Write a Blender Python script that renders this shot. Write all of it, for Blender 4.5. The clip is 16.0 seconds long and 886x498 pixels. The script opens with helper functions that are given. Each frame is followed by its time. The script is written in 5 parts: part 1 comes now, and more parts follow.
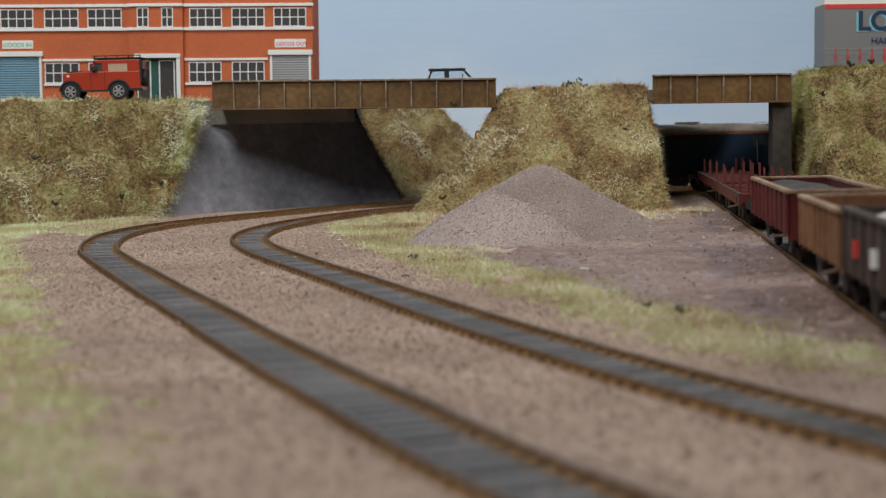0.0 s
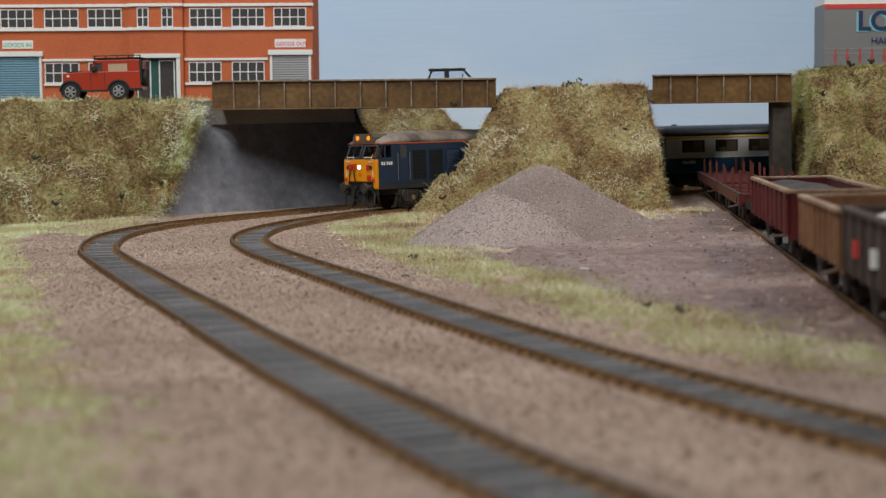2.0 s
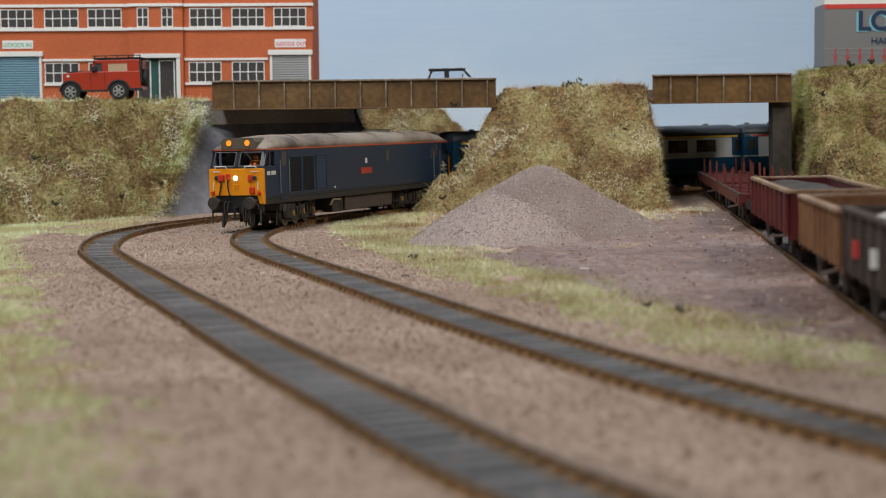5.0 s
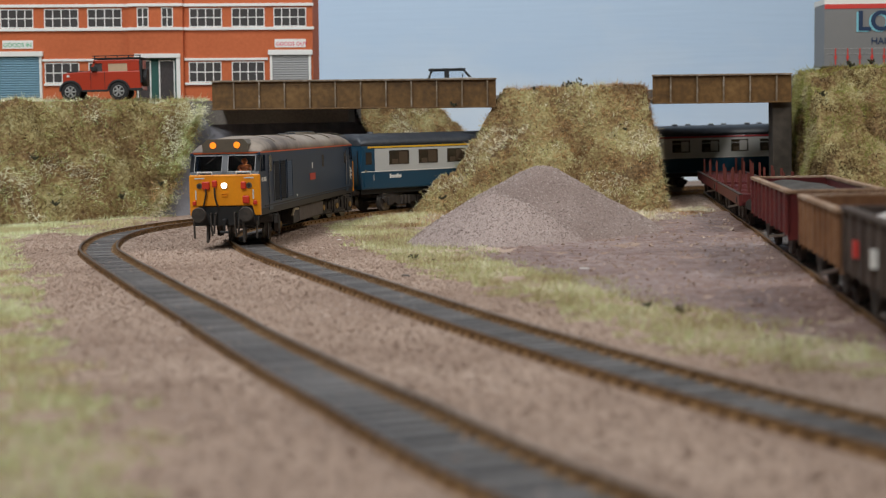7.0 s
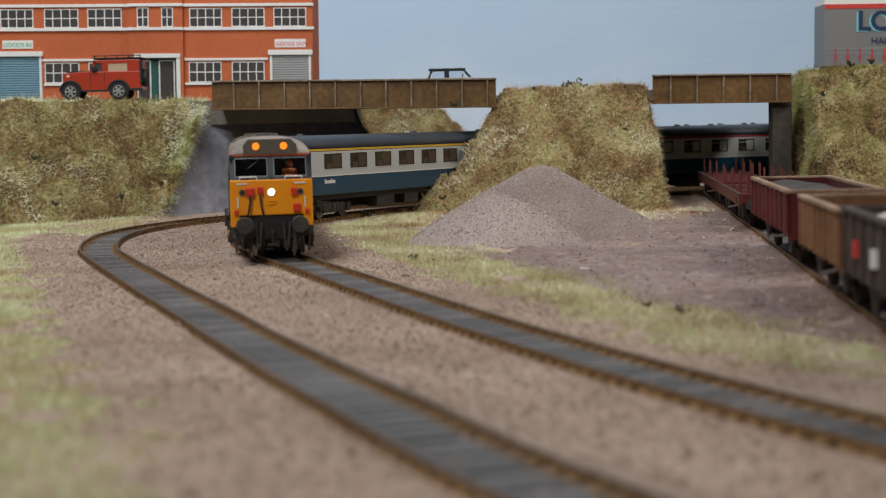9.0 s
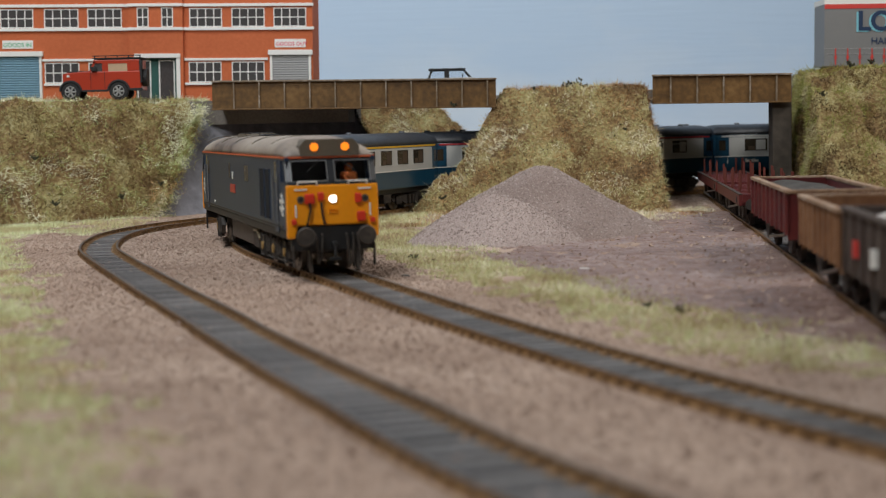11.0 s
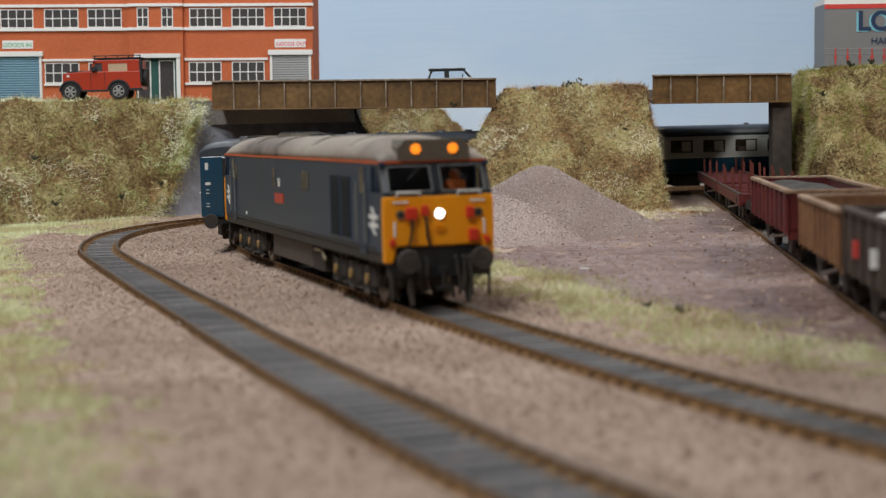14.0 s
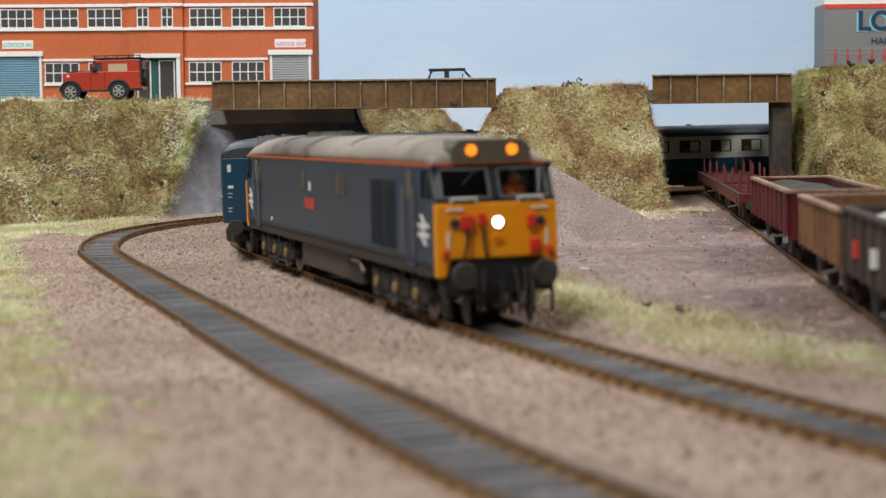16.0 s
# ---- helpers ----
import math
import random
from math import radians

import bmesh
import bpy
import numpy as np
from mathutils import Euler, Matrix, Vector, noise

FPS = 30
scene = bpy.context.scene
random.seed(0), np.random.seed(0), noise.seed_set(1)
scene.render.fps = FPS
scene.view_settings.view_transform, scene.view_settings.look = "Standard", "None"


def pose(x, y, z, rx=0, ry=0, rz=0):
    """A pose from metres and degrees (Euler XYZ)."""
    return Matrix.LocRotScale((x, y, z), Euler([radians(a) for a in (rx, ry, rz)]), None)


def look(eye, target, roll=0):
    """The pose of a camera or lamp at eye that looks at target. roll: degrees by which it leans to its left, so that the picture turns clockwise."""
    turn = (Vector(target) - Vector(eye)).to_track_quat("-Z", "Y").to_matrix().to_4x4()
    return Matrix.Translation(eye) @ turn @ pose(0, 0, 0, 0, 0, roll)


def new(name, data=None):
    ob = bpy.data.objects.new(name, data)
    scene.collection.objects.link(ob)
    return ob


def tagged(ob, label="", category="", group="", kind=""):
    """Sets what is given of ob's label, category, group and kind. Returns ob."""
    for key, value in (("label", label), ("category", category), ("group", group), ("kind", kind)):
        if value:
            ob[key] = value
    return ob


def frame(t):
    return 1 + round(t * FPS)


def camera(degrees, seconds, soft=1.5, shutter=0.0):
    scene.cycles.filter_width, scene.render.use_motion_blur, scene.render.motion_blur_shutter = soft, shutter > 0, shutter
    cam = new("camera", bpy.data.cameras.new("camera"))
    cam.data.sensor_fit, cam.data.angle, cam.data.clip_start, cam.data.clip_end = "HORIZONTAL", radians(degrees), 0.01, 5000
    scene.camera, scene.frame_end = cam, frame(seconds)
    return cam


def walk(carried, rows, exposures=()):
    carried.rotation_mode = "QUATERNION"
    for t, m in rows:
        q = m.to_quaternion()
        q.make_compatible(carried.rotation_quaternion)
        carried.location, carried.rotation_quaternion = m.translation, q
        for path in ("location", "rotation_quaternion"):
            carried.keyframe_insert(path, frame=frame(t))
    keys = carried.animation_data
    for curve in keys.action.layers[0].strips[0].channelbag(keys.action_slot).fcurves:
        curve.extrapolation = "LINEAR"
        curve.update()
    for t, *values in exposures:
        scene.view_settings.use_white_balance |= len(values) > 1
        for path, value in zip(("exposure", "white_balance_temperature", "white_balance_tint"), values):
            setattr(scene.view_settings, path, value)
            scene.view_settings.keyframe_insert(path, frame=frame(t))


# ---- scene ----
# Everything below is laid out in millimetres of the model railway and
# scaled to metres when a mesh or a pose is made. z = 0 is the rail top.
MM = 0.001
cam = camera(31.99, 16.0, soft=1.0)
cam.data.dof.use_dof = True
cam.data.dof.focus_distance = 0.86
cam.data.dof.aperture_fstop = 21.0
EYE = (0.0, 0.0, 54.55 * MM)
VIEW = pose(EYE[0], EYE[1], EYE[2], 90 - 4.518, 0, 0) @ pose(0, 0, 0, 0, 0, -1.328)
walk(cam, [(0.0, VIEW), (16.0, VIEW)], exposures=[(0.0, -0.12), (4.0, -0.06), (6.5, 0.02), (8.0, -0.08), (12.5, -0.06), (14.0, 0.06), (15.0, 0.22), (16.0, 0.37)])

# ---- light: a room with lamps over the layout ----
world = bpy.data.worlds.new("room_air")
scene.world = world
world.use_nodes = True
world.node_tree.nodes["Background"].inputs[0].default_value = (0.8, 0.88, 1.0, 1)
world.node_tree.nodes["Background"].inputs[1].default_value = 0.02


def area_lamp(name, eye, target, sx, sy, power, colour):
    data = bpy.data.lights.new(name, "AREA")
    data.shape, data.size, data.size_y = "RECTANGLE", sx, sy
    data.energy, data.color = power, colour
    ob = new(name, data)
    ob.matrix_world = look(eye, target)
    return ob


area_lamp("lamp_strip", (0.55, 0.72, 0.52), (-0.05, 0.72, 0.0), 0.40, 0.12, 2.4, (1.0, 0.95, 0.88))
area_lamp("lamp_overhead", (-0.36, 0.72, 0.86), (-0.15, 0.98, 0.0), 0.30, 0.16, 5.0, (0.95, 0.985, 1.0))
area_lamp("lamp_room", (-0.34, -0.15, 0.90), (-0.08, 0.9, 0.0), 0.3, 0.3, 7.6, (0.94, 0.98, 1.0))


# ---- materials ----
def material(name, colours, rough=0.7, metal=0.0, fine=900.0, coarse=60.0, bump=0.25, spread=0.5,
             island=0.0, piece=0.0, emit=None, bump_dist=0.0004, coat=0.0, fine_mix=0.5):
    """Noise at two scales runs through a ramp of base colours; the fine one also gives relief."""
    m = bpy.data.materials.new(name)
    m.use_nodes = True
    nt = m.node_tree
    n, l = nt.nodes, nt.links
    bsdf = n["Principled BSDF"]
    bsdf.inputs["Roughness"].default_value = rough
    bsdf.inputs["Metallic"].default_value = metal
    bsdf.inputs["Coat Weight"].default_value = coat
    tc = n.new("ShaderNodeTexCoord")
    a = n.new("ShaderNodeTexNoise")
    a.inputs["Scale"].default_value, a.inputs["Detail"].default_value = coarse, 4
    b = n.new("ShaderNodeTexNoise")
    b.inputs["Scale"].default_value, b.inputs["Detail"].default_value = fine, 3
    l.new(tc.outputs["Object"], a.inputs["Vector"])
    l.new(tc.outputs["Object"], b.inputs["Vector"])
    mix = n.new("ShaderNodeMix")
    mix.inputs[0].default_value = fine_mix
    l.new(a.outputs["Fac"], mix.inputs[2])
    l.new(b.outputs["Fac"], mix.inputs[3])
    value = mix.outputs[0]
    for amount, node, out in ((island, "ShaderNodeNewGeometry", "Random Per Island"), (piece, "ShaderNodeObjectInfo", "Random")):
        if amount:
            src = n.new(node)
            sub = n.new("ShaderNodeMath")
            sub.operation = "MULTIPLY_ADD"
            l.new(src.outputs[out], sub.inputs[0])
            sub.inputs[1].default_value, sub.inputs[2].default_value = amount, -amount / 2
            add = n.new("ShaderNodeMath")
            l.new(value, add.inputs[0])
            l.new(sub.outputs[0], add.inputs[1])
            value = add.outputs[0]
    ramp = n.new("ShaderNodeValToRGB")
    count = len(colours)
    while len(ramp.color_ramp.elements) < count:
        ramp.color_ramp.elements.new(0.5)
    for i, c in enumerate(colours):
        e = ramp.color_ramp.elements[i]
        e.position = 0.5 + spread * (i / max(1, count - 1) - 0.5)
        e.color = (*c, 1)
    l.new(value, ramp.inputs[0])
    l.new(ramp.outputs[0], bsdf.inputs["Base Color"])
    if bump:
        bp = n.new("ShaderNodeBump")
        bp.inputs["Strength"].default_value, bp.inputs["Distance"].default_value = bump, bump_dist
        l.new(b.outputs["Fac"], bp.inputs["Height"])
        l.new(bp.outputs[0], bsdf.inputs["Normal"])
    if emit:
        bsdf.inputs["Emission Color"].default_value = (*emit[0], 1)
        bsdf.inputs["Emission Strength"].default_value = emit[1]
    return m


def paint(name, c, rough=0.5, dirt=0.25, metal=0.0, coat=0.0, fine=700.0):
    d = tuple(v * (1 - dirt) for v in c)
    return material(name, [d, c, tuple(min(1, v * (1 + dirt * 0.4)) for v in c)], rough, metal, fine, 45.0, 0.12, 0.6, bump_dist=0.0002, coat=coat)


def glass(name, tint=(0.8, 0.85, 0.85), rough=0.05):
    m = bpy.data.materials.new(name)
    m.use_nodes = True
    b = m.node_tree.nodes["Principled BSDF"]
    b.inputs["Base Color"].default_value = (*tint, 1)
    b.inputs["Transmission Weight"].default_value = 1.0
    b.inputs["Roughness"].default_value, b.inputs["IOR"].default_value = rough, 1.2
    return m


M = {}
M["ground"] = material("ballast_ground", [(0.215, 0.138, 0.102), (0.345, 0.245, 0.188), (0.48, 0.365, 0.295)], 0.95, fine=900, coarse=11, bump=0.5, spread=0.36, bump_dist=0.0007, fine_mix=0.35)
M["stone"] = material("ballast_stone", [(0.22, 0.148, 0.112), (0.37, 0.268, 0.212), (0.60, 0.48, 0.41)], 0.9, fine=600, coarse=14, bump=0.3, island=0.34, spread=0.7)
# one gravel in two tones: shaded for the tall cone, lit for the low
M["pile"] = material("gravel_pile", [(0.155, 0.108, 0.093), (0.25, 0.187, 0.166), (0.37, 0.295, 0.27)], 0.9, fine=1500, coarse=25, bump=0.9, spread=0.5, bump_dist=0.0006)
M["pile_lit"] = material("lit_gravel_pile", [(0.24, 0.175, 0.155), (0.38, 0.30, 0.275), (0.52, 0.43, 0.40)], 0.9, fine=1500, coarse=25, bump=0.9, spread=0.5, bump_dist=0.0006)
M["pile_stone"] = material("gravel_grain", [(0.22, 0.165, 0.145), (0.36, 0.285, 0.26), (0.66, 0.58, 0.54)], 0.9, fine=600, coarse=20, bump=0.0, island=0.6, spread=0.9)
M["pad"] = material("earth_pad", [(0.11, 0.062, 0.050), (0.235, 0.150, 0.126), (0.42, 0.325, 0.30)], 0.42, fine=300, coarse=16, bump=1.0, spread=0.42, bump_dist=0.0018)
M["soil"] = material("embankment_soil", [(0.07, 0.045, 0.018), (0.20, 0.12, 0.05), (0.34, 0.28, 0.12), (0.48, 0.44, 0.24)], 0.95, fine=420, coarse=36, bump=1.0, spread=0.34, bump_dist=0.003, fine_mix=0.4)
M["grass"] = material("static_grass", [(0.21, 0.14, 0.05), (0.42, 0.31, 0.12), (0.42, 0.48, 0.17), (0.64, 0.69, 0.36), (0.94, 0.92, 0.70)], 0.9, fine=100, coarse=25, bump=0, island=0.08, spread=0.15, fine_mix=0.2)
M["olive"] = material("olive_grass", [(0.10, 0.06, 0.02), (0.27, 0.17, 0.06), (0.26, 0.27, 0.06), (0.34, 0.35, 0.10), (0.52, 0.47, 0.26)], 0.9, fine=100, coarse=27, bump=0, island=0.05, spread=0.17, fine_mix=0.2)
M["straw"] = material("dry_grass", [(0.21, 0.105, 0.04), (0.50, 0.28, 0.11), (0.67, 0.48, 0.26), (0.52, 0.54, 0.24), (0.92, 0.85, 0.64)], 0.9, fine=100, coarse=27, bump=0, island=0.08, spread=0.16, fine_mix=0.2)
M["verge"] = material("verge_grass", [(0.36, 0.25, 0.14), (0.54, 0.48, 0.25), (0.58, 0.62, 0.31), (0.82, 0.79, 0.58)], 0.9, fine=90, coarse=22, bump=0, island=0.25, spread=0.36, fine_mix=0.3)
M["rail"] = material("rusty_rail", [(0.12, 0.058, 0.018), (0.26, 0.138, 0.048), (0.37, 0.22, 0.095)], 0.55, 0.1, 500, 30, 0.3)
M["rail_head"] = material("dark_rail_head", [(0.045, 0.032, 0.022), (0.085, 0.062, 0.045), (0.14, 0.11, 0.09)], 0.42, 0.35, 500, 30, 0.2)
M["chair"] = material("rust_stained_chair", [(0.10, 0.050, 0.019), (0.22, 0.120, 0.050), (0.32, 0.20, 0.10)], 0.7, fine=500, coarse=60, bump=0.3, piece=0.2)
M["fibre"] = material("pale_straw_fibre", [(0.42, 0.29, 0.14), (0.66, 0.54, 0.33), (0.88, 0.82, 0.62)], 0.85, fine=90, coarse=40, bump=0, island=0.6, spread=0.6)
M["sleeper"] = material("weathered_sleeper", [(0.052, 0.048, 0.047), (0.105, 0.097, 0.095), (0.185, 0.172, 0.17)], 0.55, fine=700, coarse=40, bump=0.4, piece=0.4)
M["bed"] = material("dark_track_bed", [(0.022, 0.020, 0.019), (0.045, 0.041, 0.039), (0.09, 0.082, 0.078)], 0.8, fine=900, coarse=40, bump=0.6)
M["girder"] = material("rusty_girder", [(0.045, 0.022, 0.007), (0.125, 0.063, 0.016), (0.21, 0.115, 0.038)], 0.5, fine=260, coarse=30, bump=0.3, spread=0.42)
M["girder_edge"] = material("worn_flange", [(0.09, 0.06, 0.035), (0.20, 0.15, 0.10), (0.50, 0.45, 0.40)], 0.55, fine=300, coarse=90, bump=0.2, spread=0.5)
M["concrete"] = material("abutment_concrete", [(0.125, 0.122, 0.138), (0.20, 0.197, 0.22), (0.30, 0.295, 0.32)], 0.8, fine=160, coarse=25, bump=0.7, spread=0.42, bump_dist=0.0016)
M["pier"] = material("pier_brown", [(0.02, 0.016, 0.012), (0.05, 0.04, 0.03), (0.09, 0.07, 0.055)], 0.8, fine=200, coarse=40)
M["road"] = material("road_surface", [(0.10, 0.09, 0.08), (0.17, 0.15, 0.13), (0.24, 0.22, 0.19)], 0.9, fine=600, coarse=30)
M["brick"] = material("red_brick", [(0.42, 0.095, 0.030), (0.52, 0.125, 0.042), (0.60, 0.16, 0.06)], 0.8, fine=420, coarse=25, bump=0.15, spread=0.6, bump_dist=0.0002)
M["white"] = paint("white_trim", (0.80, 0.79, 0.76), 0.6, 0.12)
M["pane"] = paint("dark_pane", (0.075, 0.07, 0.07), 0.12, 0.4)
M["wall"] = paint("room_wall", (0.75, 0.75, 0.74), 0.9, 0.05)
M["black"] = paint("black_plastic", (0.012, 0.012, 0.013), 0.5, 0.3)
M["blue"] = paint("rail_blue", (0.014, 0.033, 0.070), 0.42, 0.3, coat=0.05)
M["yellow"] = paint("warning_yellow", (0.85, 0.30, 0.004), 0.4, 0.1, coat=0.1)
M["loco_roof"] = material("loco_roof_grey", [(0.085, 0.065, 0.055), (0.27, 0.22, 0.18), (0.36, 0.31, 0.255)], 0.6, fine=300, coarse=22, bump=0.1, spread=0.32, fine_mix=0.2)


# ---- mesh helpers ----
def part(name, bm, mat, parent=None, label=""):
    """One mesh object out of a bmesh in millimetres."""
    bmesh.ops.scale(bm, vec=(MM, MM, MM), verts=bm.verts)
    me = bpy.data.meshes.new(name)
    bm.to_mesh(me)
    bm.free()
    me.materials.append(M[mat] if isinstance(mat, str) else mat)
    ob = new(name, me)
    if parent:
        ob.parent = parent
    if label:
        ob["label"] = label
    return ob


def mesh_of(name, verts, faces, mat, parent=None, label="", smooth=False):
    me = bpy.data.meshes.new(name)
    v = np.asarray(verts, dtype=float) * MM
    me.from_pydata(v.tolist(), [], faces if isinstance(faces, list) else faces.tolist())
    me.materials.append(M[mat] if isinstance(mat, str) else mat)
    if smooth:
        me.polygons.foreach_set("use_smooth", [True] * len(me.polygons))
    me.update()
    ob = new(name, me)
    if parent:
        ob.parent = parent
    if label:
        ob["label"] = label
    return ob


def place(x, y, z, rx=0, ry=0, rz=0):
    return pose(x * MM, y * MM, z * MM, rx, ry, rz)


def empty(name, m, label, category, group=""):
    ob = new(name)
    ob.matrix_basis = m
    return tagged(ob, label, category, group)


def box(bm, x0, x1, y0, y1, z0, z1, bevel=0.0):
    r = bmesh.ops.create_cube(bm, size=1.0)
    vs = r["verts"]
    for v in vs:
        v.co = Vector((x0 + (v.co.x + 0.5) * (x1 - x0), y0 + (v.co.y + 0.5) * (y1 - y0), z0 + (v.co.z + 0.5) * (z1 - z0)))
    if bevel:
        es = list({e for v in vs for e in v.link_edges})
        bmesh.ops.bevel(bm, geom=es, offset=bevel, segments=2, affect="EDGES", profile=0.5)
    return bm


def boxes(*list_of):
    bm = bmesh.new()
    for b in list_of:
        box(bm, *b)
    return bm


def tube(bm, a, b, r, seg=10, r2=None):
    a, b = Vector(a), Vector(b)
    d = b - a
    m = Matrix.Translation((a + b) / 2) @ d.to_track_quat("Z", "Y").to_matrix().to_4x4()
    bmesh.ops.create_cone(bm, cap_ends=True, segments=seg, radius1=r, radius2=r if r2 is None else r2, depth=d.length, matrix=m)
    return bm


def prism(bm, outline, axis, lo, hi):
    """Extrude a closed outline of (a, b) along an axis: x: (y, z), y: (x, z), z: (x, y)."""
    def at(p, w):
        return {"x": (w, p[0], p[1]), "y": (p[0], w, p[1]), "z": (p[0], p[1], w)}[axis]
    n = len(outline)
    lo_v = [bm.verts.new(at(p, lo)) for p in outline]
    hi_v = [bm.verts.new(at(p, hi)) for p in outline]
    fs = [bm.faces.new(lo_v[::-1]), bm.faces.new(hi_v)]
    for i in range(n):
        j = (i + 1) % n
        fs.append(bm.faces.new((lo_v[i], lo_v[j], hi_v[j], hi_v[i])))
    bmesh.ops.recalc_face_normals(bm, faces=fs)
    return bm


def noise2(x, y, scale, seed=0.0):
    return noise.noise(Vector((x / scale, y / scale, seed)))


# ---- the two running lines ----
STEP = 5.0
KNOTS = [-0.9, -0.56, -0.22, 0.26, -0.98, -3.4, -2.28, -2.25, -2.88, -1.98, -0.7, -0.01, 0.02]


def running_line():
    """The inner line from its curvature, from the camera's end backwards; (s, x, y) rows."""
    s = np.arange(-160, 2400, STEP)
    k = np.interp(s, np.linspace(0, 1500, len(KNOTS)), KNOTS) / 1000
    k[s > 1450] = 0
    start = int(np.argmin(abs(s)))
    a = np.zeros_like(s)
    a[start] = 2.03
    a[0:start + 1] = np.interp(s[0:start + 1], [-160, 0], [2.03 + 0.12, 2.03])
    for i in range(start + 1, len(s)):
        a[i] = a[i - 1] + (k[i] + k[i - 1]) / 2 * STEP
    x, y = np.zeros_like(s), np.zeros_like(s)
    x[start], y[start] = 86.14, 246.36
    for i in range(start + 1, len(s)):
        m = (a[i] + a[i - 1]) / 2
        x[i], y[i] = x[i - 1] + math.cos(m) * STEP, y[i - 1] + math.sin(m) * STEP
    for i in range(start - 1, -1, -1):
        m = (a[i] + a[i + 1]) / 2
        x[i], y[i] = x[i + 1] - math.cos(m) * STEP, y[i + 1] - math.sin(m) * STEP
    return s, x, y


LINE = running_line()


def spline_line(points):
    """A smooth line through a few plan points, sampled every STEP."""
    p = np.array([2 * np.array(points[0]) - np.array(points[1])] + [np.array(q) for q in points] + [2 * np.array(points[-1]) - np.array(points[-2])], dtype=float)
    out = []
    for i in range(1, len(p) - 2):
        for t in np.linspace(0, 1, 24, endpoint=False):
            out.append(0.5 * (2 * p[i] + (p[i + 1] - p[i - 1]) * t + (2 * p[i - 1] - 5 * p[i] + 4 * p[i + 1] - p[i + 2]) * t * t
                              + (3 * p[i] - p[i - 1] - 3 * p[i + 1] + p[i + 2]) * t ** 3))
    out = np.array(out + [p[-2]])
    d = np.concatenate([[0], np.cumsum(np.hypot(*np.diff(out, axis=0).T))])
    s = np.arange(0, d[-1], STEP)
    return s, np.interp(s, d, out[:, 0]), np.interp(s, d, out[:, 1])


OUTER = spline_line([(92, 54), (50, 132), (30, 178), (9, 222), (-5.4, 259), (-17.8, 294), (-36.4, 353), (-62, 437), (-78.5, 485), (-98.4, 541), (-121.7, 609), (-146.7, 682), (-168, 752), (-180, 830),
                     (-179, 890), (-166, 944), (-143, 995), (-110, 1048), (-74, 1103), (-35, 1147), (10, 1190), (70, 1235), (140, 1272), (240, 1306), (380, 1340), (560, 1372)])
SIDING = spline_line([(107, 240), (125, 402), (142, 557), (168, 790), (186, 960), (214, 1212)])


def outer_rise(y):
    """The outer line climbs a little towards its near end."""
    return 5.0 * np.clip((430 - y) / 150, 0, 1)


def at_line(line, s):
    return np.array([np.interp(s, line[0], line[1]), np.interp(s, line[0], line[2])])


def tangent(line, s):
    d = at_line(line, s + 2) - at_line(line, s - 2)
    return d / np.hypot(*d)


def distance_to(line, xs, ys, step=2):
    best = np.full(xs.shape, 1e9)
    for x, y in zip(line[1][::step], line[2][::step]):
        best = np.minimum(best, (xs - x) ** 2 + (ys - y) ** 2)
    return np.sqrt(best)


M["louvre"] = paint("dark_louvre", (0.004, 0.005, 0.007), 0.85, 0.4)
M["skirt"] = paint("grimy_skirt", (0.030, 0.026, 0.022), 0.6, 0.4)
M["bogie"] = material("grimy_bogie", [(0.012, 0.010, 0.009), (0.035, 0.028, 0.023), (0.085, 0.065, 0.05)], 0.7, fine=400, coarse=80, bump=0.3)
M["tank"] = material("fuel_tank", [(0.045, 0.034, 0.030), (0.085, 0.066, 0.058), (0.12, 0.10, 0.09)], 0.6, fine=300, coarse=50, bump=0.1)
M["axlebox"] = paint("yellow_axlebox", (0.28, 0.165, 0.05), 0.6, 0.4)
M["red"] = paint("signal_red", (0.62, 0.035, 0.012), 0.45, 0.15)
M["plate_red"] = paint("nameplate_red", (0.45, 0.05, 0.03), 0.5, 0.25)
M["stripe"] = paint("cantrail_orange", (0.55, 0.10, 0.03), 0.5, 0.25)
M["brow"] = paint("brow_grey", (0.105, 0.085, 0.06), 0.6, 0.25)
M["chrome"] = paint("white_handrail", (0.75, 0.74, 0.70), 0.4, 0.15)
M["brass"] = paint("brass_rail", (0.30, 0.24, 0.15), 0.4, 0.3)
M["steel"] = material("wheel_steel", [(0.10, 0.085, 0.07), (0.22, 0.20, 0.18), (0.32, 0.30, 0.28)], 0.4, 0.8, 500, 60, 0.1)
M["orange_lamp"] = material("amber_lamp", [(0.6, 0.16, 0.01), (0.7, 0.2, 0.02)], 0.3, bump=0, emit=((1.0, 0.26, 0.015), 1.1))
M["white_lamp"] = material("headlamp_lens", [(0.9, 0.9, 0.9), (1, 1, 1)], 0.3, bump=0, emit=((1.0, 0.98, 0.96), 6.0))
M["cab_glass"] = glass("cab_glass", (0.80, 0.83, 0.86))
M["cab_inside"] = paint("cab_inside", (0.085, 0.085, 0.09), 0.7, 0.2)
M["hivis"] = paint("orange_figure", (0.70, 0.16, 0.03), 0.8, 0.2)
M["coach_blue"] = paint("coach_blue", (0.008, 0.055, 0.105), 0.3, 0.2, coat=0.3)
M["coach_grey"] = paint("coach_pearl_grey", (0.50, 0.51, 0.50), 0.4, 0.1)
M["coach_roof"] = material("coach_roof_dark", [(0.022, 0.026, 0.034), (0.045, 0.052, 0.065), (0.075, 0.08, 0.09)], 0.45, fine=250, coarse=18, bump=0.1)
M["first_yellow"] = paint("first_class_yellow", (0.72, 0.42, 0.02), 0.5, 0.15)
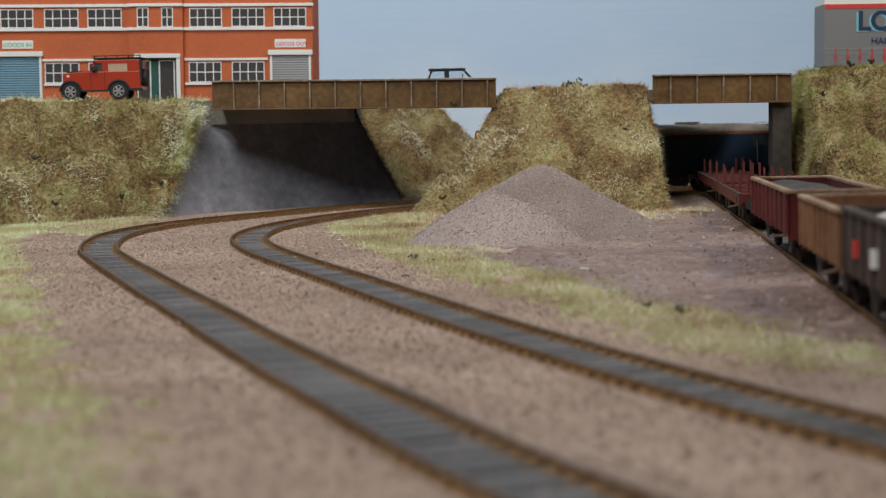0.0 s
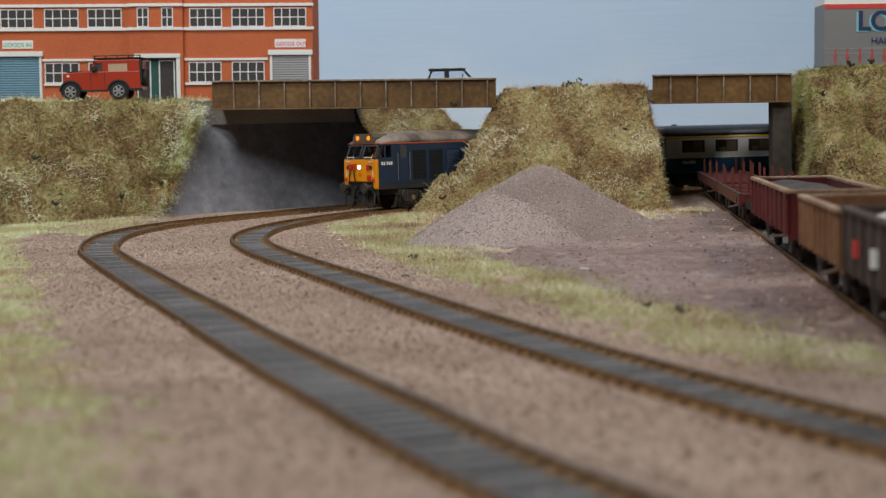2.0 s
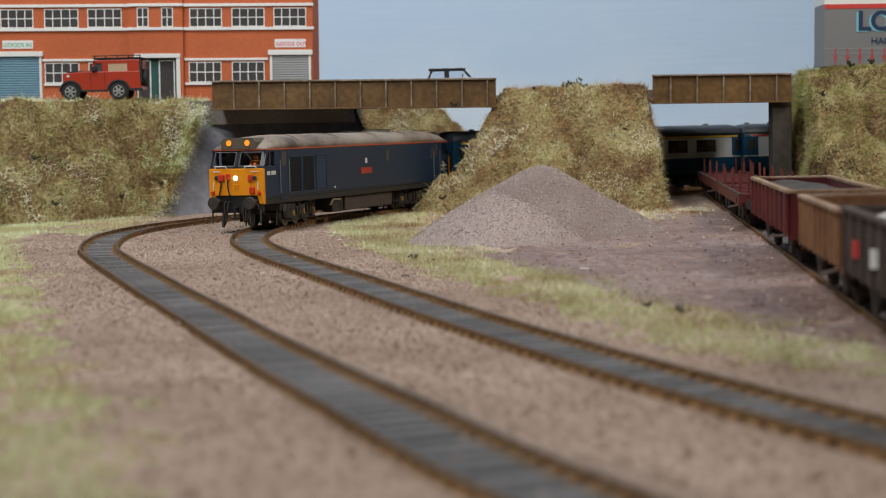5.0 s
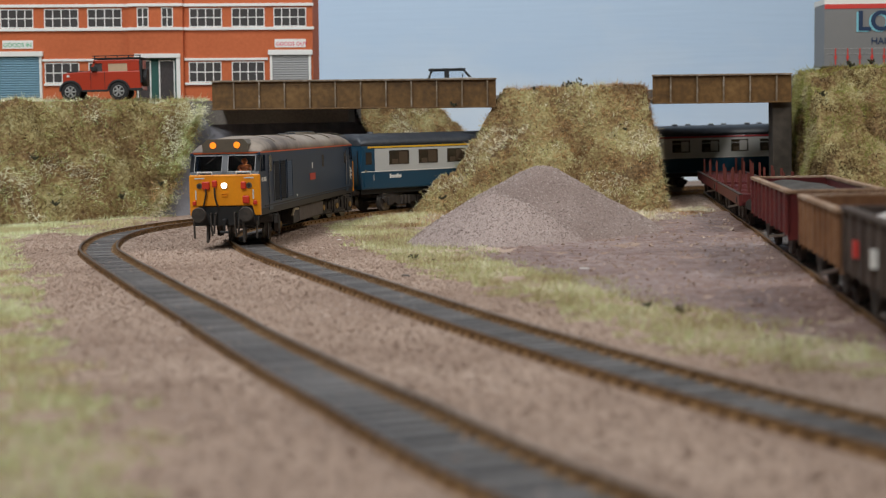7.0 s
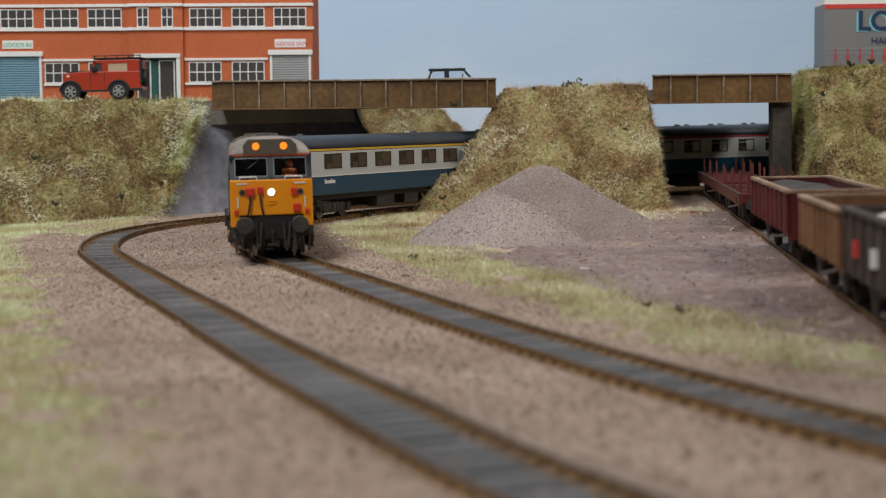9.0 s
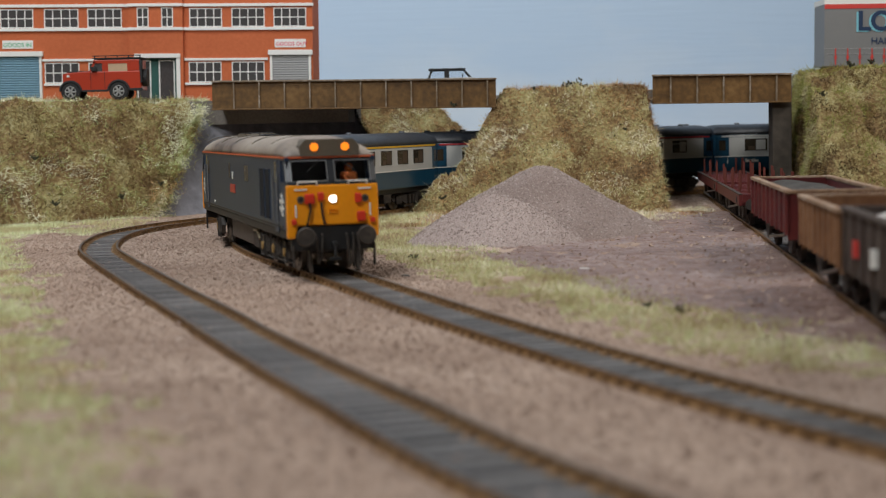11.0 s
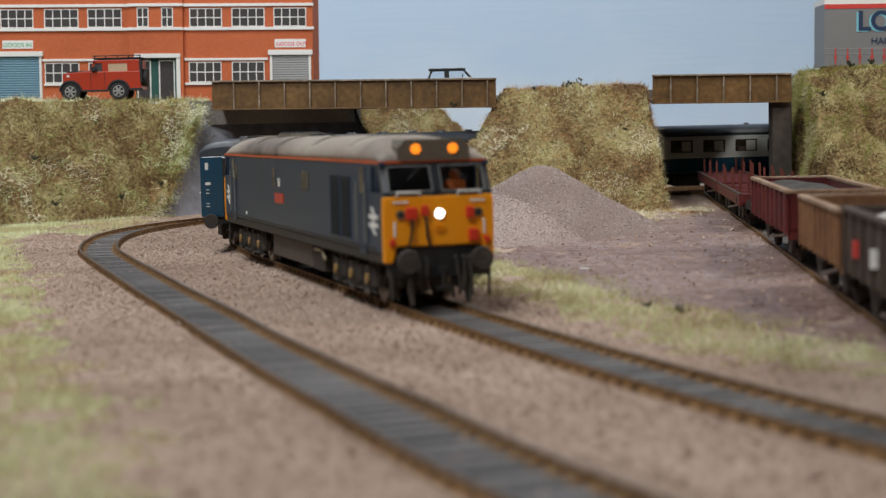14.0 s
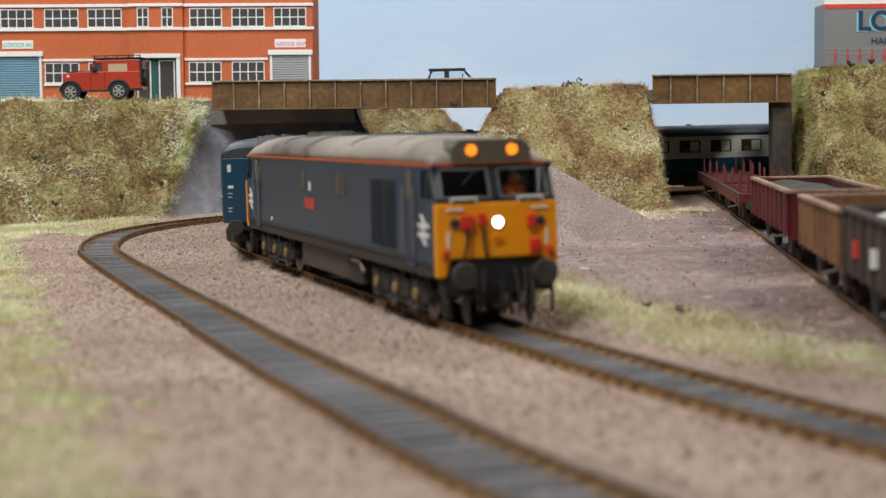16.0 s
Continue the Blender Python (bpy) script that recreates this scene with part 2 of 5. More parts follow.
M["diner_red"] = paint("dining_red", (0.38, 0.03, 0.04), 0.5, 0.15)
M["coach_window"] = material("coach_window", [(0.012, 0.010, 0.008), (0.035, 0.028, 0.020), (0.07, 0.05, 0.035)], 0.08, fine=90, coarse=60, bump=0)
# pale paint for light showing through from a coach's far windows
M["curtain"] = paint("pale_far_light", (0.45, 0.44, 0.42), 0.8, 0.2)
M["table_brown"] = paint("brown_seat", (0.07, 0.045, 0.025), 0.8, 0.3)
M["field"] = material("field_grass", [(0.50, 0.36, 0.22), (0.62, 0.58, 0.30), (0.66, 0.74, 0.40), (0.90, 0.90, 0.66)], 0.9, fine=80, coarse=13, bump=0, island=0.2, spread=0.34, fine_mix=0.3)
M["twig"] = material("dark_twig", [(0.02, 0.022, 0.012), (0.05, 0.05, 0.025), (0.09, 0.085, 0.045)], 0.9, fine=300, coarse=80, bump=0, island=0.4)
M["bush"] = material("dark_bush", [(0.015, 0.03, 0.02), (0.04, 0.075, 0.045), (0.08, 0.12, 0.075)], 0.9, fine=300, coarse=80, bump=0, island=0.5)
M["green"] = paint("door_green", (0.02, 0.09, 0.075), 0.5, 0.2)
M["shutter_blue"] = paint("shutter_blue", (0.17, 0.31, 0.40), 0.5, 0.15)
M["shutter_grey"] = paint("shutter_grey", (0.36, 0.36, 0.36), 0.5, 0.15)
M["sign_green"] = paint("sign_green", (0.10, 0.42, 0.22), 0.6, 0.1)
M["sign_red"] = paint("sign_red", (0.70, 0.05, 0.12), 0.6, 0.1)
M["car_red"] = paint("car_red", (0.40, 0.036, 0.012), 0.35, 0.2, coat=0.4)
M["tyre"] = paint("black_rubber", (0.014, 0.014, 0.015), 0.7, 0.3)
M["alloy"] = paint("pale_alloy", (0.42, 0.42, 0.41), 0.35, 0.15, metal=0.3)
M["beige"] = paint("beige_window", (0.50, 0.36, 0.24), 0.3, 0.2)
M["car_white"] = paint("silver_white", (0.62, 0.63, 0.64), 0.3, 0.1, coat=0.4)
M["pale_flake"] = paint("pale_flake", (0.75, 0.42, 0.28), 0.6, 0.1)
M["trailer_grey"] = paint("trailer_grey", (0.205, 0.205, 0.205), 0.5, 0.1)
M["trailer_red"] = paint("trailer_red", (0.60, 0.05, 0.04), 0.5, 0.15)
M["trailer_cyan"] = paint("trailer_cyan", (0.20, 0.50, 0.60), 0.5, 0.1)
M["trailer_navy"] = paint("trailer_navy", (0.012, 0.035, 0.09), 0.5, 0.1)
M["wagon_red"] = material("wagon_red", [(0.045, 0.005, 0.005), (0.095, 0.008, 0.008), (0.14, 0.02, 0.015)], 0.5, fine=300, coarse=40, bump=0.15)
M["wagon_tan"] = material("wagon_rust", [(0.09, 0.033, 0.012), (0.19, 0.082, 0.032), (0.28, 0.145, 0.07)], 0.7, fine=260, coarse=30, bump=0.3)
M["wagon_brown"] = material("wagon_brown", [(0.02, 0.011, 0.008), (0.042, 0.025, 0.018), (0.075, 0.048, 0.035)], 0.7, fine=260, coarse=30, bump=0.3)
M["rim_worn"] = material("worn_rim", [(0.12, 0.055, 0.025), (0.28, 0.17, 0.10), (0.45, 0.36, 0.28)], 0.6, fine=500, coarse=60, bump=0.2)
M["dark_fill"] = material("dark_floor", [(0.02, 0.018, 0.016), (0.045, 0.04, 0.036), (0.08, 0.07, 0.065)], 0.9, fine=700, coarse=60, bump=0.6)
M["white_load"] = material("pale_limestone", [(0.30, 0.28, 0.26), (0.48, 0.45, 0.43), (0.66, 0.64, 0.62)], 0.9, fine=700, coarse=60, bump=0.8, bump_dist=0.001)
M["stanchion"] = paint("red_stake", (0.12, 0.022, 0.014), 0.6, 0.3)
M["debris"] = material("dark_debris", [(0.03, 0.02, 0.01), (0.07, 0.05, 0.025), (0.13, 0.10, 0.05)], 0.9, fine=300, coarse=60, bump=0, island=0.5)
M["car_glass"] = glass("car_glass", (0.85, 0.9, 0.95))
M["cab_black"] = paint("cab_black", (0.016, 0.018, 0.022), 0.4, 0.3)
M["gasket"] = paint("grey_gasket", (0.17, 0.17, 0.17), 0.4, 0.2)
M["board"] = material("baseboard_ply", [(0.22, 0.14, 0.08), (0.34, 0.23, 0.13), (0.42, 0.30, 0.18)], 0.7, fine=80, coarse=8, bump=0.1)
# ---- the room and the board ----
def slab(name, x0, x1, y0, y1, z0, z1, mat):
    return tagged(part(name, boxes((x0, x1, y0, y1, z0, z1)), mat), kind="structure")


slab("wall_east", 2400, 2500, -2500, 2500, -1100, 1300, "wall")
slab("wall_west", -2500, -2400, -2500, 2500, -1100, 1300, "wall")
slab("wall_north", -2400, 2400, 2400, 2500, -1100, 1300, "wall")
slab("wall_south", -2400, 2400, -2500, -2400, -1100, 1300, "wall")
slab("ceiling", -2500, 2500, -2500, 2500, 1300, 1400, "wall")
slab("floor", -2500, 2500, -2500, 2500, -1200, -1100, "road")

GROUND = -2.6


def ground_height(x, y, on_line):
    """Gentle lumps away from the lines, flat under them."""
    soft = min(1.0, max(0.0, (on_line - 16) / 25))
    front = OUTER[2] < 840
    right = x - float(np.interp(y, OUTER[2][front], OUTER[1][front]))
    rise = float(outer_rise(y)) * min(1.0, max(0.0, (40 - right) / 26))
    return GROUND + rise + soft * (1.3 * noise2(x, y, 70, 3.1) + 0.7 * noise2(x, y, 22, 1.7))


def lay_ground():
    xs = np.concatenate([np.arange(-700, -360, 20), np.arange(-360, 360, 5), np.arange(360, 1201, 20)]).astype(float)
    ys = np.concatenate([np.arange(-250, 150, 50), np.arange(150, 1260, 5), np.arange(1260, 1501, 20)]).astype(float)
    gx, gy = np.meshgrid(xs, ys)
    near = np.minimum(distance_to(LINE, gx, gy, 4), np.minimum(distance_to(OUTER, gx, gy, 4), distance_to(SIDING, gx, gy, 4)))
    z = np.vectorize(ground_height)(gx, gy, near)
    nx, ny = len(xs), len(ys)
    i = np.arange(nx * ny).reshape(ny, nx)
    f = np.stack([i[:-1, :-1], i[:-1, 1:], i[1:, 1:], i[1:, :-1]], -1).reshape(-1, 4)
    ob = mesh_of("ground", np.stack([gx.ravel(), gy.ravel(), z.ravel()], 1), f, "ground", smooth=True)
    return tagged(ob, "pinkish brown ballast and earth scenery base of the layout", "ground", kind="structure")


lay_ground()
board = empty("baseboard", Matrix.Identity(4), "plain wooden baseboard on legs under the layout", "baseboard")
part("board_top", boxes((-700, 1200, -250, 1500, -40, -6)), "board", board)
for lx in (-660, 1120):
    for ly in (-210, 1420):
        part("leg", boxes((lx, lx + 40, ly, ly + 40, -1100, -40)), "board", board)

# backscene: a painted board behind the layout
M["sky"] = bpy.data.materials.new("painted_sky")


def sky_paint():
    m = M["sky"]
    m.use_nodes = True
    n, l = m.node_tree.nodes, m.node_tree.links
    b = n["Principled BSDF"]
    b.inputs["Roughness"].default_value = 0.55
    tc = n.new("ShaderNodeTexCoord")
    sep = n.new("ShaderNodeSeparateXYZ")
    l.new(tc.outputs["Object"], sep.inputs[0])
    mr = n.new("ShaderNodeMapRange")
    mr.inputs["From Min"].default_value, mr.inputs["From Max"].default_value = 0.0, 0.30
    l.new(sep.outputs["Z"], mr.inputs["Value"])
    nz = n.new("ShaderNodeTexNoise")
    nz.inputs["Scale"].default_value, nz.inputs["Detail"].default_value = 7.0, 6
    mp = n.new("ShaderNodeMapping")
    mp.inputs["Scale"].default_value = (1, 1, 2.2)
    l.new(tc.outputs["Object"], mp.inputs[0])
    l.new(mp.outputs[0], nz.inputs["Vector"])
    ad = n.new("ShaderNodeMath")
    ad.operation = "MULTIPLY_ADD"
    l.new(nz.outputs["Fac"], ad.inputs[0])
    ad.inputs[1].default_value = 0.9
    l.new(mr.outputs[0], ad.inputs[2])
    rp = n.new("ShaderNodeValToRGB")
    e = rp.color_ramp.elements
    e[0].position, e[0].color = 0.45, (0.80, 0.90, 1.0, 1)
    e[1].position, e[1].color = 1.15 - 0.25, (0.60, 0.78, 1.0, 1)
    l.new(ad.outputs[0], rp.inputs[0])
    l.new(rp.outputs[0], b.inputs["Base Color"])
    st = n.new("ShaderNodeTexNoise")
    st.inputs["Scale"].default_value, st.inputs["Detail"].default_value = 60, 4
    mp2 = n.new("ShaderNodeMapping")
    mp2.inputs["Scale"].default_value = (0.25, 1, 4)
    l.new(tc.outputs["Object"], mp2.inputs[0])
    l.new(mp2.outputs[0], st.inputs["Vector"])
    bp = n.new("ShaderNodeBump")
    bp.inputs["Strength"].default_value, bp.inputs["Distance"].default_value = 0.16, 0.0015
    l.new(st.outputs["Fac"], bp.inputs["Height"])
    l.new(bp.outputs[0], b.inputs["Normal"])


sky_paint()
tagged(part("backdrop", boxes((-700, 1200, 1500, 1512, -60, 520)), "sky"), "hand-painted pale blue sky board behind the layout", "backdrop", kind="structure")


# ---- track ----
RAIL = [(-1.1, -2.5), (1.1, -2.5), (1.1, -2.1), (0.3, -1.7), (0.3, -0.7), (0.6, -0.55), (0.6, -0.1), (0.45, 0.0), (-0.45, 0.0), (-0.6, -0.1), (-0.6, -0.55), (-0.3, -0.7), (-0.3, -1.7), (-1.1, -2.1)]


def sleeper_mesh():
    """A sleeper, grey between the rails, with rust-stained ends and rail chairs."""
    bm = bmesh.new()
    box(bm, -1.75, 1.75, -5.9, 5.9, -4.2, -1.7, 0.2)
    for f in (-1, 1):
        box(bm, -1.75, 1.75, *sorted((f * 5.9, f * 9.9)), -4.2, -1.72)
        box(bm, -1.0, 1.0, *sorted((f * 6.9, f * 9.95)), -2.3, -1.35)
        box(bm, -0.7, 0.7, *sorted((f * 7.5, f * 8.3)), -1.6, -0.8)
        box(bm, -0.7, 0.7, *sorted((f * 9.4, f * 9.9)), -1.6, -0.8)
    for fc in bm.faces:
        fc.material_index = 0 if abs(fc.calc_center_median().y) < 5.95 else 1
    bmesh.ops.scale(bm, vec=(MM, MM, MM), verts=bm.verts)
    me = bpy.data.meshes.new("sleeper")
    bm.to_mesh(me)
    bm.free()
    me.materials.append(M["sleeper"])
    me.materials.append(M["chair"])
    return me


SLEEPER = sleeper_mesh()


def lay_track(line, s0, s1, label, rise=lambda y: 0.0):
    root = empty("railway_track", Matrix.Identity(4), label, "track", "railway tracks")
    ss = np.arange(s0, s1, STEP)
    for side in (-1, 1):
        verts, faces = [], []
        n = len(RAIL)
        for i, s in enumerate(ss):
            p, t = at_line(line, s), tangent(line, s)
            nrm = np.array([-t[1], t[0]])
            for a, z in RAIL:
                q = p + nrm * (side * 8.85 + a)
                verts.append((q[0], q[1], z + rise(q[1])))
            if i:
                for j in range(n):
                    k = (j + 1) % n
                    faces.append(((i - 1) * n + j, (i - 1) * n + k, i * n + k, i * n + j))
        faces += [tuple(range(n)), tuple(range((len(ss) - 1) * n, len(ss) * n))[::-1]]
        ob = mesh_of("rail", verts, faces, "rail", root)
        bm = bmesh.new()
        bm.from_mesh(ob.data)
        bmesh.ops.recalc_face_normals(bm, faces=bm.faces)
        for fc in bm.faces:
            fc.material_index = 1 if fc.normal.z > 0.6 and max(v.co.z for v in fc.verts) - rise(fc.calc_center_median().y / MM) * MM > -0.0002 else 0
        bm.to_mesh(ob.data)
        bm.free()
        ob.data.materials.append(M["rail_head"])
    verts, faces = [], []
    for i, s in enumerate(ss):
        p, t = at_line(line, s), tangent(line, s)
        nrm = np.array([-t[1], t[0]])
        for a, z in ((8.6, -4.0), (8.2, -1.95), (-8.2, -1.95), (-8.6, -4.0)):
            q = p + nrm * a
            verts.append((q[0], q[1], z + rise(q[1])))
        if i:
            for j in range(3):
                faces.append(((i - 1) * 4 + j, (i - 1) * 4 + j + 1, i * 4 + j + 1, i * 4 + j))
    mesh_of("track_bed", verts, faces, "bed", root, "dark fine ballast between the sleepers")
    rest = bmesh.new()
    for k, s in enumerate(np.arange(s0 + 3, s1 - 3, 6.6)):
        p, t = at_line(line, s), tangent(line, s)
        if k >= 290:
            tmp = bmesh.new()
            box(tmp, -1.3, 1.3, -9.9, 9.9, -4.2, -2.2)
            bmesh.ops.transform(tmp, matrix=Matrix.Translation((p[0], p[1], rise(p[1]))) @ Matrix.Rotation(math.atan2(t[1], t[0]), 4, "Z"), verts=tmp.verts)
            me = bpy.data.meshes.new("tmp")
            tmp.to_mesh(me)
            tmp.free()
            rest.from_mesh(me)
            bpy.data.meshes.remove(me)
            continue
        sl = new("sleeper", SLEEPER)
        sl.parent = root
        sl.matrix_basis = place(p[0] + random.uniform(-.2, .2), p[1], rise(p[1]) + random.uniform(-0.1, 0.1), 0, 0, math.degrees(math.atan2(t[1], t[0])) + random.uniform(-1.5, 1.5))
    if rest.verts:
        tagged(part("far_sleepers", rest, "sleeper", root), kind="stuff")
    else:
        rest.free()
    return root


# ---- embankments ----
def embankment(name, edges, top, mat, label, cell=3.0, rough=19.0, seed=0.0, top_fn=None, cat="embankment"):
    """Edges run anticlockwise round the foot: (x0, y0, x1, y1, slope). The height is the least rise of all edges, up to the top."""
    e = np.array([q[:4] for q in edges], dtype=float)
    xs = np.arange(e[:, [0, 2]].min() - cell, e[:, [0, 2]].max() + cell, cell)
    ys = np.arange(e[:, [1, 3]].min() - cell, e[:, [1, 3]].max() + cell, cell)
    gx, gy = np.meshgrid(xs, ys)
    h = np.full(gx.shape, float(top)) if top_fn is None else np.vectorize(top_fn)(gx, gy)
    for (x0, y0, x1, y1, slope) in edges:
        ln = math.hypot(x1 - x0, y1 - y0)
        d = ((x1 - x0) * (gy - y0) - (y1 - y0) * (gx - x0)) / ln
        h = np.minimum(h, GROUND - 2 + d * slope)
    bump = np.vectorize(lambda a, b: 0.55 * noise2(a, b, 24, seed) + 0.4 * noise2(a, b, 11, seed + 5) + 0.2 * noise2(a, b, 6, seed + 7))(gx, gy)
    inside = h > GROUND - 2
    h2 = h + rough * bump * np.clip((h - GROUND) / 15, 0, 1) * np.where(h > top - 3, 0.3, 1.0)
    jx = np.vectorize(lambda a, b: noise2(a, b, 14, seed + 9))(gx, gy) * cell * 0.4
    v = np.stack([(gx + jx).ravel(), gy.ravel(), np.maximum(h2, GROUND - 5).ravel()], 1)
    ny, nx = gx.shape
    i = np.arange(nx * ny).reshape(ny, nx)
    f = np.stack([i[:-1, :-1], i[:-1, 1:], i[1:, 1:], i[1:, :-1]], -1).reshape(-1, 4)
    keep = inside.ravel()[f].any(1)
    root = empty(name, Matrix.Identity(4), label, cat)
    used = np.unique(f[keep])
    remap = np.full(nx * ny, -1)
    remap[used] = np.arange(len(used))
    ob = mesh_of("earth", v[used], remap[f[keep]], mat, root, smooth=True)
    return root, v, f[keep]


def blades(name, v, faces, density, length, mat, parent, seed, width=0.35, lean=0.9, label="grass fibres", droop=0.0, bare=-0.35, patch=17):
    """Short fibres strewn over quads, one thin triangle each."""
    rng = np.random.default_rng(seed)
    a, b, c, d = (v[faces[:, i]] for i in range(4))
    area = np.linalg.norm(np.cross(c - a, d - b), axis=1) / 2
    count = rng.poisson(area * density)
    idx = np.repeat(np.arange(len(faces)), count)
    u, w = rng.random(len(idx))[:, None], rng.random(len(idx))[:, None]
    base = (a[idx] * (1 - u) + b[idx] * u) * (1 - w) + (d[idx] * (1 - u) + c[idx] * u) * w
    nrm = np.cross(c - a, d - b)
    nrm /= np.linalg.norm(nrm, axis=1)[:, None] + 1e-9
    clump = np.array([noise2(p[0], p[1] + p[2], patch, seed) for p in base])
    ok = clump > bare
    base, idx, clump = base[ok], idx[ok], clump[ok]
    dirv = nrm[idx] * 0.8 + rng.normal(0, lean, (len(idx), 3)) * 0.6
    dirv[:, 2] += 0.25 - droop
    dirv /= np.linalg.norm(dirv, axis=1)[:, None] + 1e-9
    ln = (length * (0.5 + rng.random(len(idx))) * (1 + 0.5 * clump))[:, None]
    sidev = np.cross(dirv, rng.normal(0, 1, (len(idx), 3)))
    sidev /= np.linalg.norm(sidev, axis=1)[:, None] + 1e-9
    base = base - nrm[idx] * 0.4
    bend = np.array([0, 0, -0.25]) * ln * rng.random((len(idx), 1))
    verts = np.stack([base - sidev * width / 2, base + sidev * width / 2, base + dirv * ln + bend], 1).reshape(-1, 3)
    f = np.arange(len(verts)).reshape(-1, 3)
    ob = mesh_of(name, verts, f, mat, parent)
    return tagged(ob, label if parent is None else "", "", kind="stuff")


lay_track(OUTER, 0, OUTER[0][-1] - 6, "rusty rails on grey weathered sleepers, outer curved line", outer_rise)
lay_track(LINE, -150, 1900, "rusty rails on grey weathered sleepers, inner curved line")
lay_track(SIDING, 0, SIDING[0][-1] - 6, "rusty siding rails on dark sleepers beside the earth pad")

left_bank = embankment("embankment", [(-420, 880, -240, 1028, 2.4), (-240, 1028, -170, 1104, 4.0), (-170, 1104, -170, 1260, 30), (-166, 1260, -420, 1260, 30), (-420, 1260, -420, 880, 30)],
                       77.5, "soil", "grassy yellow-green embankment below the factory yard", seed=2.0)
mound = embankment("grass_mound", [(-30, 1030, 60, 1012, 1.75), (60, 1012, 147, 985, 1.2), (147, 985, 147, 1163, 18), (147, 1163, 92, 1138, 16), (92, 1138, 55, 1107, 16), (55, 1107, 8, 1072, 16), (8, 1072, -30, 1030, 5.2)],
                   79.0, "soil", "steep mound of dry and green grass between the bridges", seed=7.0)
right_bank = embankment("embankment", [(249, 985, 420, 985, 0.9), (420, 985, 420, 1250, 30), (420, 1250, 276, 1250, 30), (276, 1250, 249, 1098, 9), (249, 1098, 249, 985, 9)],
                        90, "soil", "grassy olive embankment under the parked trailer", seed=11.0, top_fn=lambda x, y: 77 + min(12, max(0, (x - 250) * 0.36)))
back_bank = embankment("embankment", [(-110, 1236, -20, 1278, 1.3), (-20, 1278, 70, 1330, 0.9), (70, 1330, 70, 1420, 1), (70, 1420, -110, 1420, 8), (-110, 1420, -110, 1236, 30)],
                       76, "soil", "rough grass slope behind the road bridge", seed=17.0)
for k, (bank, main, other) in enumerate(((left_bank, "grass", "grass"), (mound, "straw", "straw"), (right_bank, "olive", "olive"), (back_bank, "straw", "straw"))):
    blades("grass", bank[1], bank[2], 0.85, 3.2, main, bank[0], 3 + k, width=0.5, lean=1.3, bare=-0.30, patch=10)
    blades("tall_grass", bank[1], bank[2], 0.26, 5.5, other, bank[0], 23 + k, width=0.42, lean=1.6, bare=-0.05, patch=13)
    blades("straw_fibre", bank[1], bank[2], 0.06, 6.0, "olive" if bank is right_bank else "fibre", bank[0], 63 + k, width=0.26, lean=2.0, bare=-1.0, patch=15)
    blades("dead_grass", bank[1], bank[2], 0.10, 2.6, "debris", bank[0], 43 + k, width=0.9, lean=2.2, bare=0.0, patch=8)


def edge_tufts(name, a, b, count, length, mat, parent, seed, spread=4.0, width=0.45):
    """Ragged fibres that spill over an edge."""
    rng = np.random.default_rng(seed)
    u = rng.random((count, 1))
    base = np.array(a) * (1 - u) + np.array(b) * u + rng.normal(0, spread, (count, 3)) * (0.4 + rng.random((count, 1)))
    d = rng.normal(0, 1, (count, 3)) + np.array([0.5, -0.7, 0.2])
    d /= np.linalg.norm(d, axis=1)[:, None]
    side = np.cross(d, rng.normal(0, 1, (count, 3)))
    side /= np.linalg.norm(side, axis=1)[:, None] + 1e-9
    tip = base + d * length * (0.4 + rng.random((count, 1)))
    v = np.stack([base - side * width / 2, base + side * width / 2, tip], 1).reshape(-1, 3)
    return tagged(mesh_of(name, v, np.arange(len(v)).reshape(-1, 3), mat, parent), kind="stuff")


edge_tufts("edge_grass", (-200, 1064, -3), (-190, 1067, 18), 900, 5, "straw", left_bank[0], 71, 4.0)
edge_tufts("edge_grass", (-195, 1068, 2), (-170, 1105, 72), 3200, 5, "grass", left_bank[0], 72, 3.2)
edge_tufts("edge_moss", (-31, 1203, 0), (-68, 1205, 72), 900, 3, "twig", back_bank[0], 73, 1.0)

# ---- heap of ballast ----
HEAP = []


def gravel_heap(cx, cy, top, slope, squash, soft, mat, label):
    """One tipped cone of gravel with a rounded tip and a wavering foot."""
    def h(x, y):
        return top - slope * math.hypot(x - cx, (y - cy) * squash, soft) + 0.8 * noise2(x, y, 9, 4) + 1.2 * noise2(x, y, 25, 2)
    xs, ys = np.arange(cx - 90, cx + 90, 2.0), np.arange(cy - 100, cy + 100, 2.0)
    gx, gy = np.meshgrid(xs, ys)
    z = np.vectorize(h)(gx, gy)
    i = np.arange(gx.size).reshape(gx.shape)
    f = np.stack([i[:-1, :-1], i[:-1, 1:], i[1:, 1:], i[1:, :-1]], -1).reshape(-1, 4)
    keep = (z.ravel() > GROUND - 2)[f].any(1)
    v = np.stack([gx.ravel(), gy.ravel(), np.maximum(z.ravel(), GROUND - 3)], 1)
    used = np.unique(f[keep])
    remap = np.full(gx.size, -1)
    remap[used] = np.arange(len(used))
    ob = mesh_of("gravel_heap", v[used], remap[f[keep]], mat, smooth=True)
    HEAP.append((v, f[keep]))
    return tagged(ob, label, "gravel heap", "gravel heaps")


# the brightness step between the cones is put into their colours
gravel_heap(52, 824, 37.7, 0.60, 0.85, 9, "pile", "tall cone of fine pinkish brown gravel")
gravel_heap(26, 758, 29.5, 0.70, 0.98, 12, "pile_lit", "low gravel cone before the tall one, coloured paler as if better lit")

